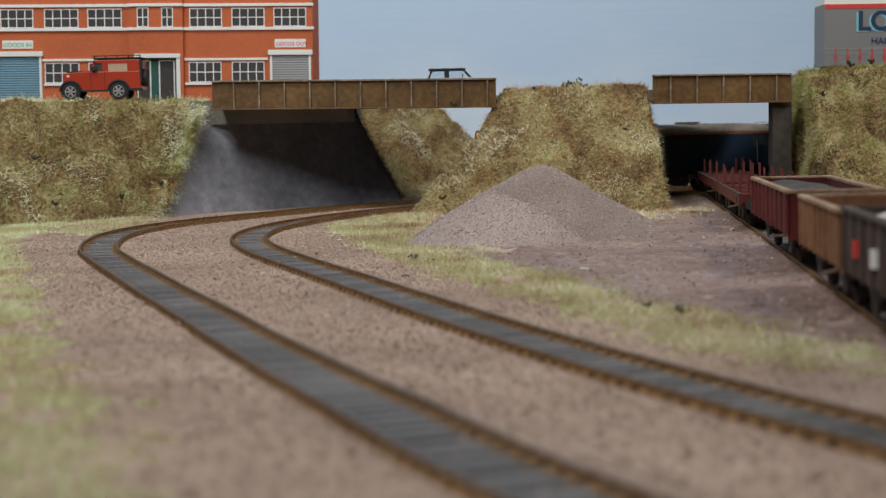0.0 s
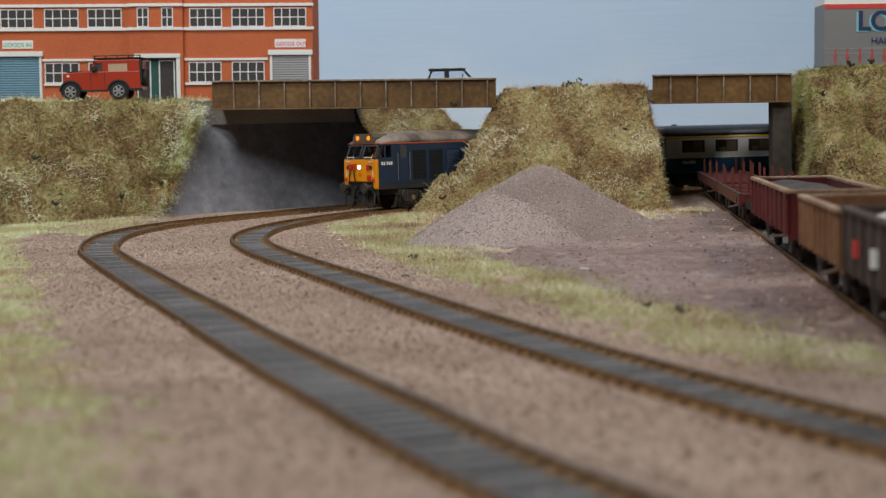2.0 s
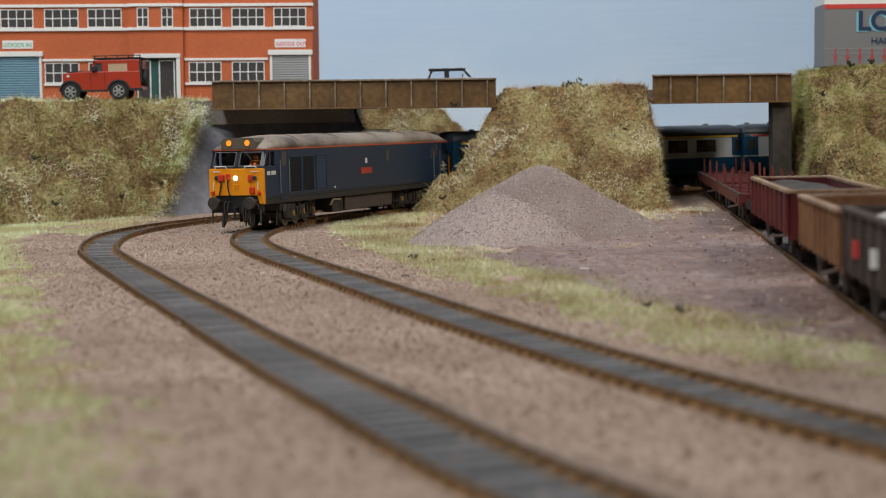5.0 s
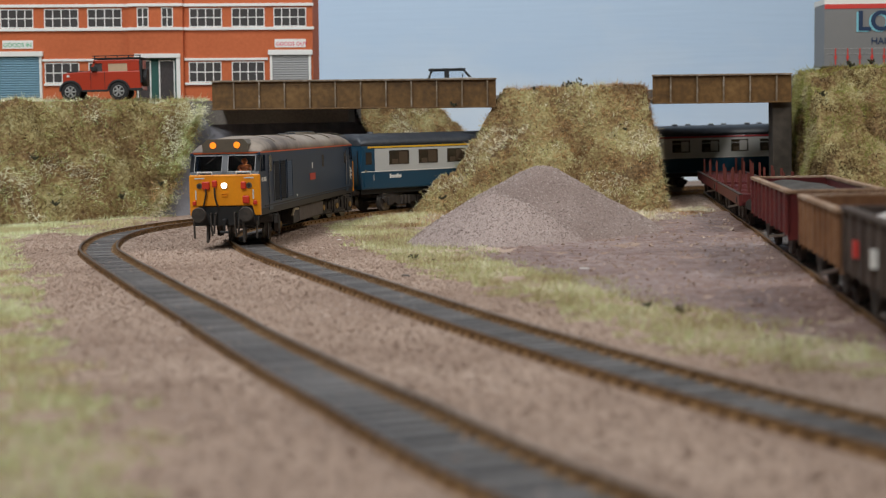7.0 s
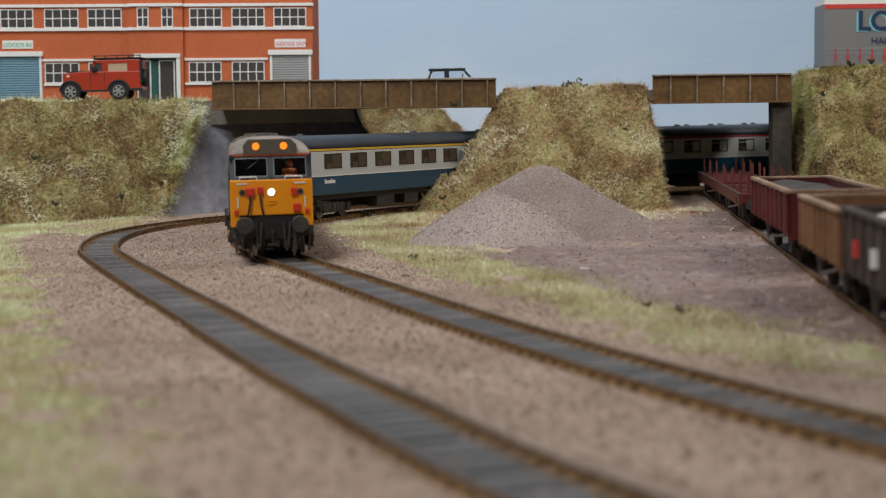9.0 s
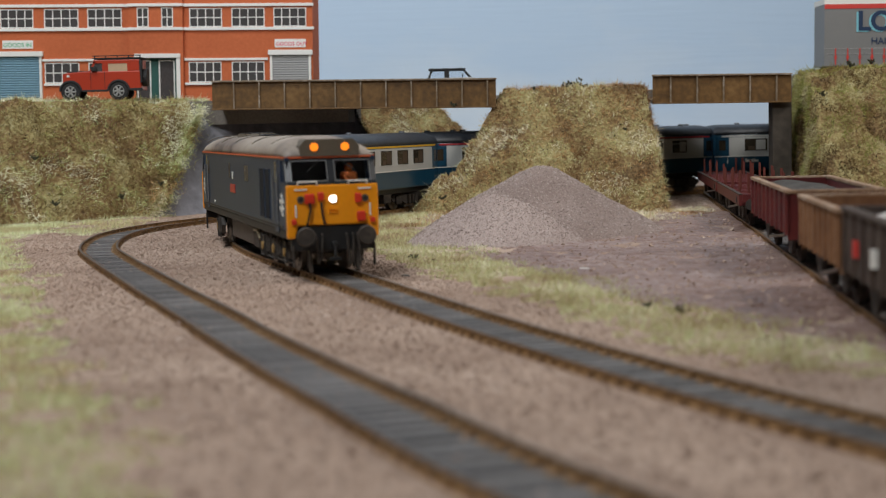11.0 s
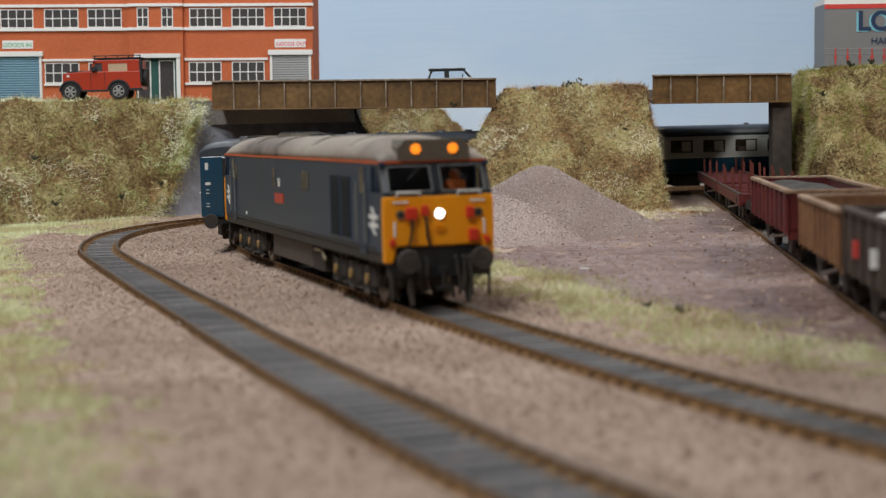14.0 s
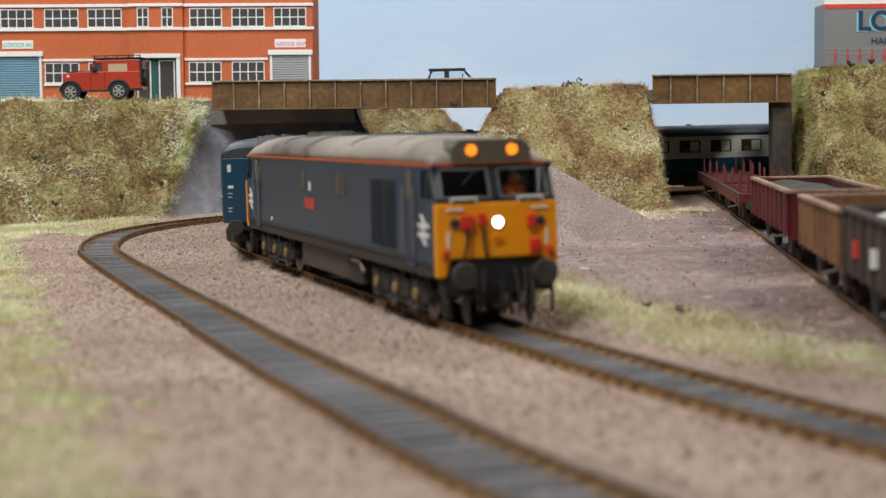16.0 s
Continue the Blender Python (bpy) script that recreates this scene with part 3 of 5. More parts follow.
# ---- bridges ----
def plate_girder(x0, x1, y, z0, z1, tilt, ribs, first, pitch, label):
    root = empty("bridge_girder", place(x0, y, z0, 0, tilt, 0), label, "bridge girder", "plate girders")
    w, h = x1 - x0, z1 - z0
    part("web", boxes((0, w, 0, 1.2, 0.8, h - 0.8)), "girder", root)
    part("top_flange", boxes((-0.4, w + 0.4, -2.2, 3.2, h - 1.2, h, 0.2)), "girder_edge", root)
    part("bottom_flange", boxes((-0.2, w + 0.2, -2.0, 3.0, 0, 1.0, 0.2)), "girder", root)
    for i in range(ribs):
        x = first + pitch * i
        part("stiffener", boxes((x - 0.5, x + 0.5, -1.7, 0.1, 1.0, h - 1.2, 0.15)), "girder_edge", root)
    return root


plate_girder(-158.2, 39.2, 1080, 69.7, 90.2, 0.75, 11, 15.2, 17.63, "long rusty brown plate girder spanning both tracks")
plate_girder(148.3, 244.7, 1080, 67.0, 87.3, 0.6, 5, 12.4, 18.4, "short rusty brown plate girder spanning the siding")
deck = part("road_deck", boxes((-157, 37, 1083, 1232, 72, 77.5)), "road")
tagged(deck, "thin grey road deck carried by the long girder", "bridge deck")
deck = part("road_deck", boxes((148, 246, 1083, 1182, 69, 77)), "road")
tagged(deck, "thin grey road deck carried by the short girder", "bridge deck")
deck = part("road_deck", boxes((37.5, 147.5, 1126, 1205, 70, 76.5)), "road")
tagged(deck, "grey road deck behind the mound over the hidden line", "bridge deck")
part_pier = part("bridge_pier", boxes((232.5, 246, 1084, 1098, GROUND - 2, 69, 0.6)), "pier")
tagged(part_pier, "dark brown bridge pier against the embankment", "bridge pier")


def abutment():
    bm = bmesh.new()
    base = [(-197, 1066, -4), (-113, 1134.5, -4), (-29, 1203, -4)]
    top = [(-168.8, 1124, 72), (-118.4, 1165, 72), (-68, 1206, 72)]
    fr = [[bm.verts.new(p) for p in row] for row in (base, top)]
    bk = [[bm.verts.new((p[0] - 6, p[1] + 30, p[2])) for p in row] for row in (base, top)]
    for i in range(2):
        bm.faces.new((fr[0][i], fr[0][i + 1], fr[1][i + 1], fr[1][i]))
        bm.faces.new((bk[0][i + 1], bk[0][i], bk[1][i], bk[1][i + 1]))
        bm.faces.new((fr[1][i], fr[1][i + 1], bk[1][i + 1], bk[1][i]))
    for i in (0, 2):
        bm.faces.new((fr[0][i], fr[1][i], bk[1][i], bk[0][i]))
    bmesh.ops.recalc_face_normals(bm, faces=bm.faces)
    return tagged(part("bridge_abutment", bm, "concrete"), "smooth grey sloping concrete abutment below the road bridge", "abutment")


abutment()
yard = part("yard", boxes((-420, -66, 1120, 1300, 60, 77.0)), "road")
tagged(yard, "grey factory yard above the embankment", "yard", kind="structure")
yard = part("yard", boxes((286, 420, 1150, 1300, 60, 89.5)), "road")
tagged(yard, "grey raised lorry yard", "yard", kind="structure")
# ---- ground cover ----
def outer_x(y):
    front = OUTER[2] < 840
    return np.interp(y, OUTER[2][front], OUTER[1][front])


def cover_grid(x0, x1, y0, y1, cell=5.0):
    xs, ys = np.arange(x0, x1, cell), np.arange(y0, y1, cell)
    gx, gy = np.meshgrid(xs, ys)
    near = np.minimum(distance_to(LINE, gx, gy, 3), np.minimum(distance_to(OUTER, gx, gy, 3), distance_to(SIDING, gx, gy, 3)))
    z = np.vectorize(ground_height)(gx, gy, near)
    v = np.stack([gx.ravel(), gy.ravel(), z.ravel()], 1)
    i = np.arange(gx.size).reshape(gx.shape)
    f = np.stack([i[:-1, :-1], i[:-1, 1:], i[1:, 1:], i[1:, :-1]], -1).reshape(-1, 4)
    return v, f, near.ravel()


def inside(poly, x, y):
    r = np.zeros(x.shape, bool)
    n = len(poly)
    for i in range(n):
        (x0, y0), (x1, y1) = poly[i], poly[(i + 1) % n]
        cross = ((y0 > y) != (y1 > y)) & (x < (x1 - x0) * (y - y0) / (y1 - y0 + 1e-9) + x0)
        r ^= cross
    return r


PAD = [(-14, 748), (4, 712), (20, 668), (33, 610), (45, 551), (71, 462), (93, 408), (118, 345), (122, 402), (139, 557), (165, 790), (181, 945), (150, 985), (118, 900), (112, 830), (60, 770)]
VERGE = [(-70, 900), (-36, 735), (-3, 590), (24, 505), (50, 416), (72, 360), (108, 330), (112, 385), (80, 455), (52, 560), (24, 690), (-6, 770), (-14, 860), (-10, 1030), (-44, 1000)]


def lay_cover():
    v, f, near = cover_grid(-330, 200, 190, 1190)
    c = v[f].mean(1)
    wob = np.array([noise2(p[0], p[1], 30, 6.0) for p in c])
    fine = np.array([noise2(p[0], p[1], 11, 8.0) for p in c])
    nearf = near[f].min(1)
    cx, cy = c[:, 0] + 9 * fine, c[:, 1] + 25 * fine
    verge = inside(VERGE, cx, cy) & (nearf > 13)
    field = (cx < np.interp(cy, [190, 237, 272, 319, 385, 483, 830, 1000], [-36, -47, -60, -74, -99, -128, -232, -250])) & (wob > -0.55)
    foot = (cy > 880) & (cx < -190) & (nearf > 18) & (wob > -0.2)
    mound_foot = inside([(-14, 1050), (-45, 1000), (-20, 880), (40, 900), (125, 880), (190, 960), (190, 1060), (147, 1000), (60, 1020)], cx, cy) & (nearf > 15) & (wob > -0.35)
    for name, mask, mat, dens, ln, lab in (("verge_grass", verge, "verge", 1.5, 2.6, "short pale green and straw static grass beside the line"),
                                           ("field_grass", field, "field", 1.5, 2.6, "short yellow-green static grass before the tracks"),
                                           ("bank_grass", foot, "field", 0.7, 3.0, "ragged grass at the foot of the embankment"),
                                           ("mound_grass", mound_foot, "straw", 0.5, 3.0, "thin dry grass at the foot of the mound")):
        blades(name, v, f[mask], dens, ln, mat, None, len(name) + 3, width=0.42, lean=1.2, label=lab)
    keep = (nearf > 9.6) & ~field & ~verge & ~inside(PAD, c[:, 0], c[:, 1])
    strew("ballast", v, f[keep & (nearf < 48)], 0.75, 0.33, "stone", 31, "loose pinkish brown ballast grains round the tracks")
    strew("gravel_litter", v, f[keep & (nearf >= 48)], 0.14, 0.36, "stone", 37, "scattered pale grit on the bare earth")
    inner = nearf < 7.0
    strew("ballast_dust", v, f[inner], 0.02, 0.35, "stone", 41, "few ballast grains between the rails", lift=0.6)


def strew(name, v, faces, density, size, mat, seed, label, lift=0.0, parent=None):
    """Little four-sided stones over quads."""
    rng = np.random.default_rng(seed)
    a, b, c, d = (v[faces[:, i]] for i in range(4))
    area = np.linalg.norm(np.cross(c - a, d - b), axis=1) / 2
    idx = np.repeat(np.arange(len(faces)), rng.poisson(area * density))
    u, w = rng.random(len(idx))[:, None], rng.random(len(idx))[:, None]
    p = (a[idx] * (1 - u) + b[idx] * u) * (1 - w) + (d[idx] * (1 - u) + c[idx] * u) * w
    p[:, 2] += lift
    base = np.array([(1, 1, 1), (1, -1, -1), (-1, 1, -1), (-1, -1, 1)], float) * 0.62
    q = rng.normal(0, 1, (len(idx), 4))
    q /= np.linalg.norm(q, axis=1)[:, None]
    r, x, y, z = q.T
    rot = np.stack([1 - 2 * (y * y + z * z), 2 * (x * y - z * r), 2 * (x * z + y * r), 2 * (x * y + z * r), 1 - 2 * (x * x + z * z), 2 * (y * z - x * r),
                    2 * (x * z - y * r), 2 * (y * z + x * r), 1 - 2 * (x * x + y * y)], 1).reshape(-1, 3, 3)
    s = size * np.exp(rng.normal(0, 0.45, len(idx)))
    verts = (np.einsum("nij,kj->nki", rot, base) * s[:, None, None] + p[:, None, :]).reshape(-1, 3)
    k = np.arange(len(idx))[:, None] * 4
    tri = np.concatenate([k + np.array([t]) for t in ((0, 1, 2), (0, 3, 1), (0, 2, 3), (1, 3, 2))], 1).reshape(-1, 3)
    ob = mesh_of(name, verts, tri, mat, parent)
    return tagged(ob, label if parent is None else "", kind="stuff")


lay_cover()


def earth_pad():
    """A slab of smoothed brown filler with ridges and cracks."""
    xs, ys = np.arange(10, 190, 2.0), np.arange(340, 990, 2.5)
    gx, gy = np.meshgrid(xs, ys)
    ok = inside(PAD, gx + 6 * np.vectorize(lambda a, b: noise2(a, b, 16, 3))(gx, gy), gy)
    z = GROUND + 1.0 + np.vectorize(lambda a, b: 0.9 * noise2(a, b, 34, 12) + 0.5 * noise2(a * 0.5, b * 0.5, 7, 14) - 1.5 * max(0, 0.05 - abs(noise2(a * 0.6, b * 0.8, 24, 21))) * 18 - max(0, 0.05 - abs(noise2(a * 0.5, b, 15, 27))) * 16)(gx, gy)
    i = np.arange(gx.size).reshape(gx.shape)
    f = np.stack([i[:-1, :-1], i[:-1, 1:], i[1:, 1:], i[1:, :-1]], -1).reshape(-1, 4)
    z = np.where(ok, z, GROUND - 1.5)
    keep = ok.ravel()[f].any(1)
    v = np.stack([gx.ravel(), gy.ravel(), z.ravel()], 1)
    used = np.unique(f[keep])
    remap = np.full(gx.size, -1)
    remap[used] = np.arange(len(used))
    ob = mesh_of("earth_pad", v[used], remap[f[keep]], "pad", smooth=True)
    tagged(ob, "brown cracked earth hardstanding beside the siding", "hardstanding", kind="structure")
    strew("pad_litter", v, f[keep], 0.035, 0.55, "stone", 51, "scattered grit and flakes on the hardstanding")


earth_pad()


def twig(x, y, z, size, seed, mat="twig", label="small dark twiggy weed"):
    """A weed: a few thin bent stems with tiny leaf flakes."""
    rng = random.Random(seed)
    root = empty("weed", place(x, y, z), label, "weed", "dark weeds")
    bm = bmesh.new()
    lf = bmesh.new()
    for k in range(7):
        a, up = rng.uniform(0, math.tau), rng.uniform(0.5, 1.0)
        p = Vector((0, 0, -0.5))
        for j in range(3):
            q = p + Vector((math.cos(a) * rng.uniform(0.1, 0.5), math.sin(a) * rng.uniform(0.1, 0.5), up * rng.uniform(0.2, 0.5))) * size * 0.6
            tube(bm, p, q, 0.16 * (1 - j * 0.25), 4)
            for m in range(3):
                c = p.lerp(q, rng.random()) + Vector((rng.uniform(-1, 1), rng.uniform(-1, 1), rng.uniform(-0.4, 1))) * size * 0.14
                bmesh.ops.create_grid(lf, x_segments=1, y_segments=1, size=size * rng.uniform(0.05, 0.11),
                                      matrix=Matrix.Translation(c) @ Euler((rng.uniform(0, 3), rng.uniform(0, 3), rng.uniform(0, 3))).to_matrix().to_4x4())
            p, a = q, a + rng.uniform(-0.8, 0.8)
    part("stem", bm, mat, root)
    part("leaf_tuft", lf, mat, root)
    return root


for k, (x, y, z, s) in enumerate([(94, 1085, 79.5, 9), (101, 1088, 79.0, 7), (88, 1082, 79.5, 6), (66, 1083, 79.5, 4), (10, 1078, 69, 5), (131, 1080, 77, 4), (122, 1020, 50, 3),
                                  (-13, 668, -2.4, 4.0), (-4, 655, -2.4, 2.6), (70, 452, -1.6, 4), (62, 470, -1.6, 3), (-250, 1000, 10, 5), (-215, 1040, 12, 5), (-262, 1000, 40, 5),
                                  (0, 1010, 8, 4), (-190, 1045, 20, 4), (285, 1075, 90, 6), (300, 1078, 92, 5), (262, 1060, 70, 5), (-285, 1083, 79, 3.5), (-240, 1090, 79, 3)]):
    twig(x, y, z, s, k)
for k, (x, y, z, s) in enumerate([(-92, 1290, 77, 16), (-83, 1295, 77, 12), (-70, 1300, 77, 12), (-60, 1296, 76, 10)]):
    twig(x, y, z, s, 90 + k, "bush", "small dark green bush by the yard wall")


def fallen(name, x, y, length, turn, mat, label):
    bm = bmesh.new()
    box(bm, -length / 2, length / 2, -length * 0.2, length * 0.2, 0, length * 0.12, length * 0.05)
    ob = part(name, bm, mat)
    ob.matrix_basis = place(x, y, GROUND + 0.6, 4, 3, turn)
    return tagged(ob, label, "flake")


fallen("flake", -14.5, 590, 3.0, 10, "black", "small black flake lying by the rail")
fallen("flake", 40, 374, 2.0, 40, "pale_flake", "pale orange pebble between the rails")
fallen("flake", 55, 600, 4.0, 5, "chrome", "white chip on the hardstanding")
fallen("flake", -53, 790, 3.0, 70, "chrome", "white paper scrap in the grass")
fallen("flake", -36, 256, 1.6, 20, "chrome", "tiny white chip on the ballast")


# ---- factory ----
def lettering(text, size, x, y, z, mat, parent, name="lettering", label=""):
    cu = bpy.data.curves.new(name, "FONT")
    cu.body, cu.size, cu.extrude, cu.offset = text, size * MM, 0.05 * MM, size * MM * (0.028 if size > 10 else 0.008)
    cu.materials.append(M[mat])
    ob = new(name, cu)
    ob.parent = parent
    ob.matrix_basis = place(x, y, z, 90, 0, 0)
    if label:
        ob["label"] = label
    return ob


def factory():
    root = empty("factory", place(-332, 1180, 78, 0, 0.95, 0), "two-storey red brick factory with white trim", "factory")
    wall = part("wall", boxes((-90, 236.2, 0, 60, -6, 92)), "brick", root, "orange-red brick front")
    bay = part("porch_bay", boxes((98, 138.5, -4, 0.2, 38, 92), (98, 102, -4, 0.2, -2, 38), (134.8, 138.5, -4, 0.2, -2, 38)), "brick", root, "slightly projecting brick bay")
    for x0, x1, y0, z0, z1 in ((-90, 97.8, -1.6, 74.0, 76.2), (97.4, 139, -5.6, 74.0, 76.2), (138.8, 237.0, -1.6, 74.0, 76.2),
                               (-90, 97.8, -1.6, 56.2, 58.4), (97.4, 139, -5.6, 56.2, 58.4), (138.8, 237.3, -1.6, 56.2, 58.4),
                               (31, 97.8, -1.4, 33.4, 35.2), (138.8, 202, -1.4, 33.4, 35.2), (32, 96, -1.6, 15.0, 16.8), (139, 201, -1.6, 15.0, 16.8)):
        part("string_course", boxes((x0, x1, y0, 0.3, z0, z1, 0.15)), "white", root, "white painted band")
    def window(x0, x1, z0, z1, cols, y):
        w = part("window", boxes((x0, x0 + 0.7, y - 0.5, y + 0.3, z0, z1), (x1 - 0.7, x1, y - 0.5, y + 0.3, z0, z1), (x0 + 0.7, x1 - 0.7, y - 0.5, y + 0.3, z0, z0 + 0.7), (x0 + 0.7, x1 - 0.7, y - 0.5, y + 0.3, z1 - 0.7, z1)), "white", root, "white window frame")
        part("glazing_bar", boxes((x0 + 0.5, x1 - 0.5, y - 0.45, y + 0.3, (z0 + z1) / 2 - 0.35, (z0 + z1) / 2 + 0.35)), "white", w)
        for k in range(1, cols):
            xb = x0 + (x1 - x0) * k / cols
            part("glazing_bar", boxes((xb - 0.35, xb + 0.35, y - 0.42, y + 0.3, z0 + 0.5, z1 - 0.5)), "white", w)
        zs = [z0, (z0 + z1) / 2, z1]
        for k in range(cols):
            for j in range(2):
                part("pane", boxes((x0 + (x1 - x0) * k / cols + 0.3, x0 + (x1 - x0) * (k + 1) / cols - 0.3, y - 0.2, y - 0.05, zs[j] + 0.3, zs[j + 1] - 0.3)), "pane", w)
        return w
    for x0, x1 in ((0, 25), (33.3, 59.2), (66, 92), (143.1, 167.8), (175, 200), (206.8, 231.5)):
        window(x0, x1, 58.6, 72.8, 4, 0)
    for x0, x1 in ((104.2, 113), (122.6, 131.4)):
        window(x0, x1, 58.6, 73.2, 2, -4)
    for x0, x1 in ((32.8, 59), (66, 92), (142, 166.8), (174.6, 199.4)):
        window(x0, x1, 17, 32.4, 4, 0)
    # entrance
    part("door_surround", boxes((101.6, 136.4, -5.4, 0.2, 35.4, 38.6, 0.2), (133.2, 136.2, -5.0, 0.2, -1, 35.4, 0.2)), "white", root, "white door surround")
    door = part("entrance_door", boxes((102, 133.4, -1.0, 0.4, -1, 35.4)), "green", root, "dark green glazed entrance")
    for x0, x1 in ((103, 113.5), (119.5, 131.5)):
        part("door_frame", boxes((x0, x0 + 0.9, -1.8, -0.9, 3, 34), (x1 - 0.9, x1, -1.8, -0.9, 3, 34), (x0, x1, -1.8, -0.9, 33, 34), (x0, x1, -1.8, -0.9, 3, 4)), "white", door)
        part("door_pane", boxes((x0 + 0.8, x1 - 0.8, -1.4, -1.1, 4, 33)), "pane", door)
    # goods doors
    for x0, x1, mat, lab in ((-32, 29, "shutter_blue", "blue-grey roller shutter"), (205.5, 233, "shutter_grey", "grey roller shutter")):
        sh = part("roller_shutter", boxes((x0, x1, -0.8, 0.3, -2, 37.5)), mat, root, lab)
        for k in range(21):
            me_z = -1.2 + k * 1.8
            part("slat", prism(bmesh.new(), [(-0.8, me_z), (-1.35, me_z + 0.5), (-1.35, me_z + 1.1), (-0.8, me_z + 1.65)], "x", x0 + 0.3, x1 - 0.3), mat, sh)
        part("shutter_lintel", boxes((x0 - 3, x1 + 3, -3.2, 0.2, 37.2, 41, 0.2)), "white", root, "white lintel")
        part("shutter_jamb", boxes((x1, x1 + 1.8, -2.0, 0.2, -2, 37.2)), "white", root)
        part("shutter_jamb", boxes((x0 - 1.8, x0, -2.0, 0.2, -2, 37.2)), "white", root)
    for x0, x1, z0, text, mat in ((1.2, 24.4, 43.2, "GOODS IN", "sign_green"), (207.4, 231, 43.0, "GOODS OUT", "sign_red")):
        sg = part("sign", boxes((x0, x1, -0.7, 0.2, z0, z0 + 6.2)), "white", root, "white sign reading " + text)
        lettering(text, 4.4 if len(text) < 9 else 4.0, x0 + 0.7, -0.8, z0 + 1.2, mat, sg, label="coloured capital letters")
    return root


factory()


# ---- road vehicles ----
def road_wheel(root, x, y, z, r, w, rim):
    t = part("wheel", tube(bmesh.new(), (x, y, z), (x, y + w, z), r, 24), "tyre", root, "black tyre on a pale alloy wheel")
    bm = bmesh.new()
    for k in range(6):
        a = k * math.tau / 6
        tube(bm, (x, y - math.copysign(0.25, w), z), (x + r * 0.58 * math.cos(a), y - math.copysign(0.25, w), z + r * 0.58 * math.sin(a)), r * 0.11, 6)
    tube(bm, (x, y - math.copysign(0.15, w), z), (x, y + w * 0.2, z), r * 0.2, 10)
    for k in range(20):
        a, b = k * math.tau / 20, (k + 1) * math.tau / 20
        tube(bm, (x + r * 0.62 * math.cos(a), y - math.copysign(0.2, w), z + r * 0.62 * math.sin(a)), (x + r * 0.62 * math.cos(b), y - math.copysign(0.2, w), z + r * 0.62 * math.sin(b)), r * 0.05, 5)
    part("rim", bm, rim, t)
    return t


def off_roader():
    root = empty("off_road_car", place(-266.8, 1096, 78.8), "orange-red off-road car with a black roof rack", "car")
    W = 24
    bm = bmesh.new()
    prism(bm, [(1.5, 7), (1.5, 18.5), (4, 19.6), (21, 20.6), (21, 7)], "y", 0, W)
    prism(bm, [(20.5, 7), (20.5, 20.2), (56, 20.2), (56.4, 7)], "y", 0, W)
    ob = part("body", bm, "car_red", root)
    md = ob.modifiers.new("edge", "BEVEL")
    md.width, md.segments = 0.0005, 2
    part("bonnet", boxes((3, 20.5, 3, W - 3, 20.0, 21.0, 0.4)), "tyre", root, "black bonnet panel")
    # cabin: pillars, roof, glass
    for y in (0.3, W - 1.5):
        part("pillar", prism(bmesh.new(), [(20.5, 20.2), (23.5, 27.2), (25.0, 27.2), (22.4, 20.2)], "y", y, y + 1.2), "car_red", root)
        part("pillar", boxes((29.6, 33.8, y, y + 1.2, 20.2, 27.2)), "car_red", root)
        part("quarter_panel", boxes((47.2, 54.8, y, y + 1.2, 20.2, 27.2)), "car_red", root)
        part("window_header", boxes((33.8, 47.2, y, y + 1.2, 25.6, 27.2)), "car_red", root)
        part("window_header", boxes((23.4, 29.6, y, y + 1.2, 26.0, 27.2)), "car_red", root)
    part("tailgate", boxes((54.8, 56, 0.3, W - 0.3, 20.2, 27.2)), "car_red", root)
    part("roof", boxes((23.2, 56.3, 0.2, W - 0.2, 27.0, 28.2, 0.5)), "car_red", root)
    part("door_window", boxes((23.5, 29.8, 0.7, 1.0, 20.2, 26.2)), "pane", root)
    part("side_window", boxes((33.8, 47.2, 0.5, 0.9, 20.2, 25.7)), "beige", root, "beige rear side window")
    part("windscreen", prism(bmesh.new(), [(20.8, 20.4), (23.6, 27.0), (23.9, 27.0), (21.1, 20.4)], "y", 1.4, W - 1.4), "pane", root)
    part("door_line", boxes((21.2, 21.5, -0.1, 0.1, 8, 20), (31.0, 31.3, -0.1, 0.1, 8, 20)), "tyre", root)
    part("mirror", boxes((22.0, 26.0, -2.0, -0.2, 20.4, 23.6, 0.4)), "tyre", root)
    part("roof_rack", boxes((24, 56.5, 1, W - 1, 28.7, 29.6), (23, 57, 0.6, 1.3, 29.0, 29.8), (23, 57, W - 1.3, W - 0.6, 29.0, 29.8), (23, 57, 0.6, 1.3, 30.8, 31.4), *[(23.5 + 4.1 * k, 24.3 + 4.1 * k, 0.6, W - 0.6, 28.8, 29.6) for k in range(9)], *[(24 + 8 * k, 24.8 + 8 * k, 0.6, 1.2, 28, 31.2) for k in range(5)]), "tyre", root, "black roof rack")
    for x in (6.9, 40.8):
        bm = bmesh.new()
        for k in range(8):
            a, b = math.pi * k / 8, math.pi * (k + 1) / 8
            tube(bm, (x + 7.4 * math.cos(a), -0.4, 6.6 + 7.0 * math.sin(a)), (x + 7.4 * math.cos(b), -0.4, 6.6 + 7.0 * math.sin(b)), 0.9, 6)
        part("wheel_arch", bm, "tyre", root, "black wheel arch")
        part("wheel_well", tube(bmesh.new(), (x, -0.2, 6.6), (x, 3, 6.6), 6.9, 22), "tyre", root)
        road_wheel(root, x, -0.8, 6.2, 6.1, 4.5, "alloy")
        road_wheel(root, x, W + 0.8, 6.2, 6.1, -4.5, "alloy")
    part("spare_wheel", tube(bmesh.new(), (56.6, W / 2 - 3, 15.5), (60.0, W / 2 - 3, 15.5), 6.2, 24), "tyre", root, "black spare wheel on the tail")
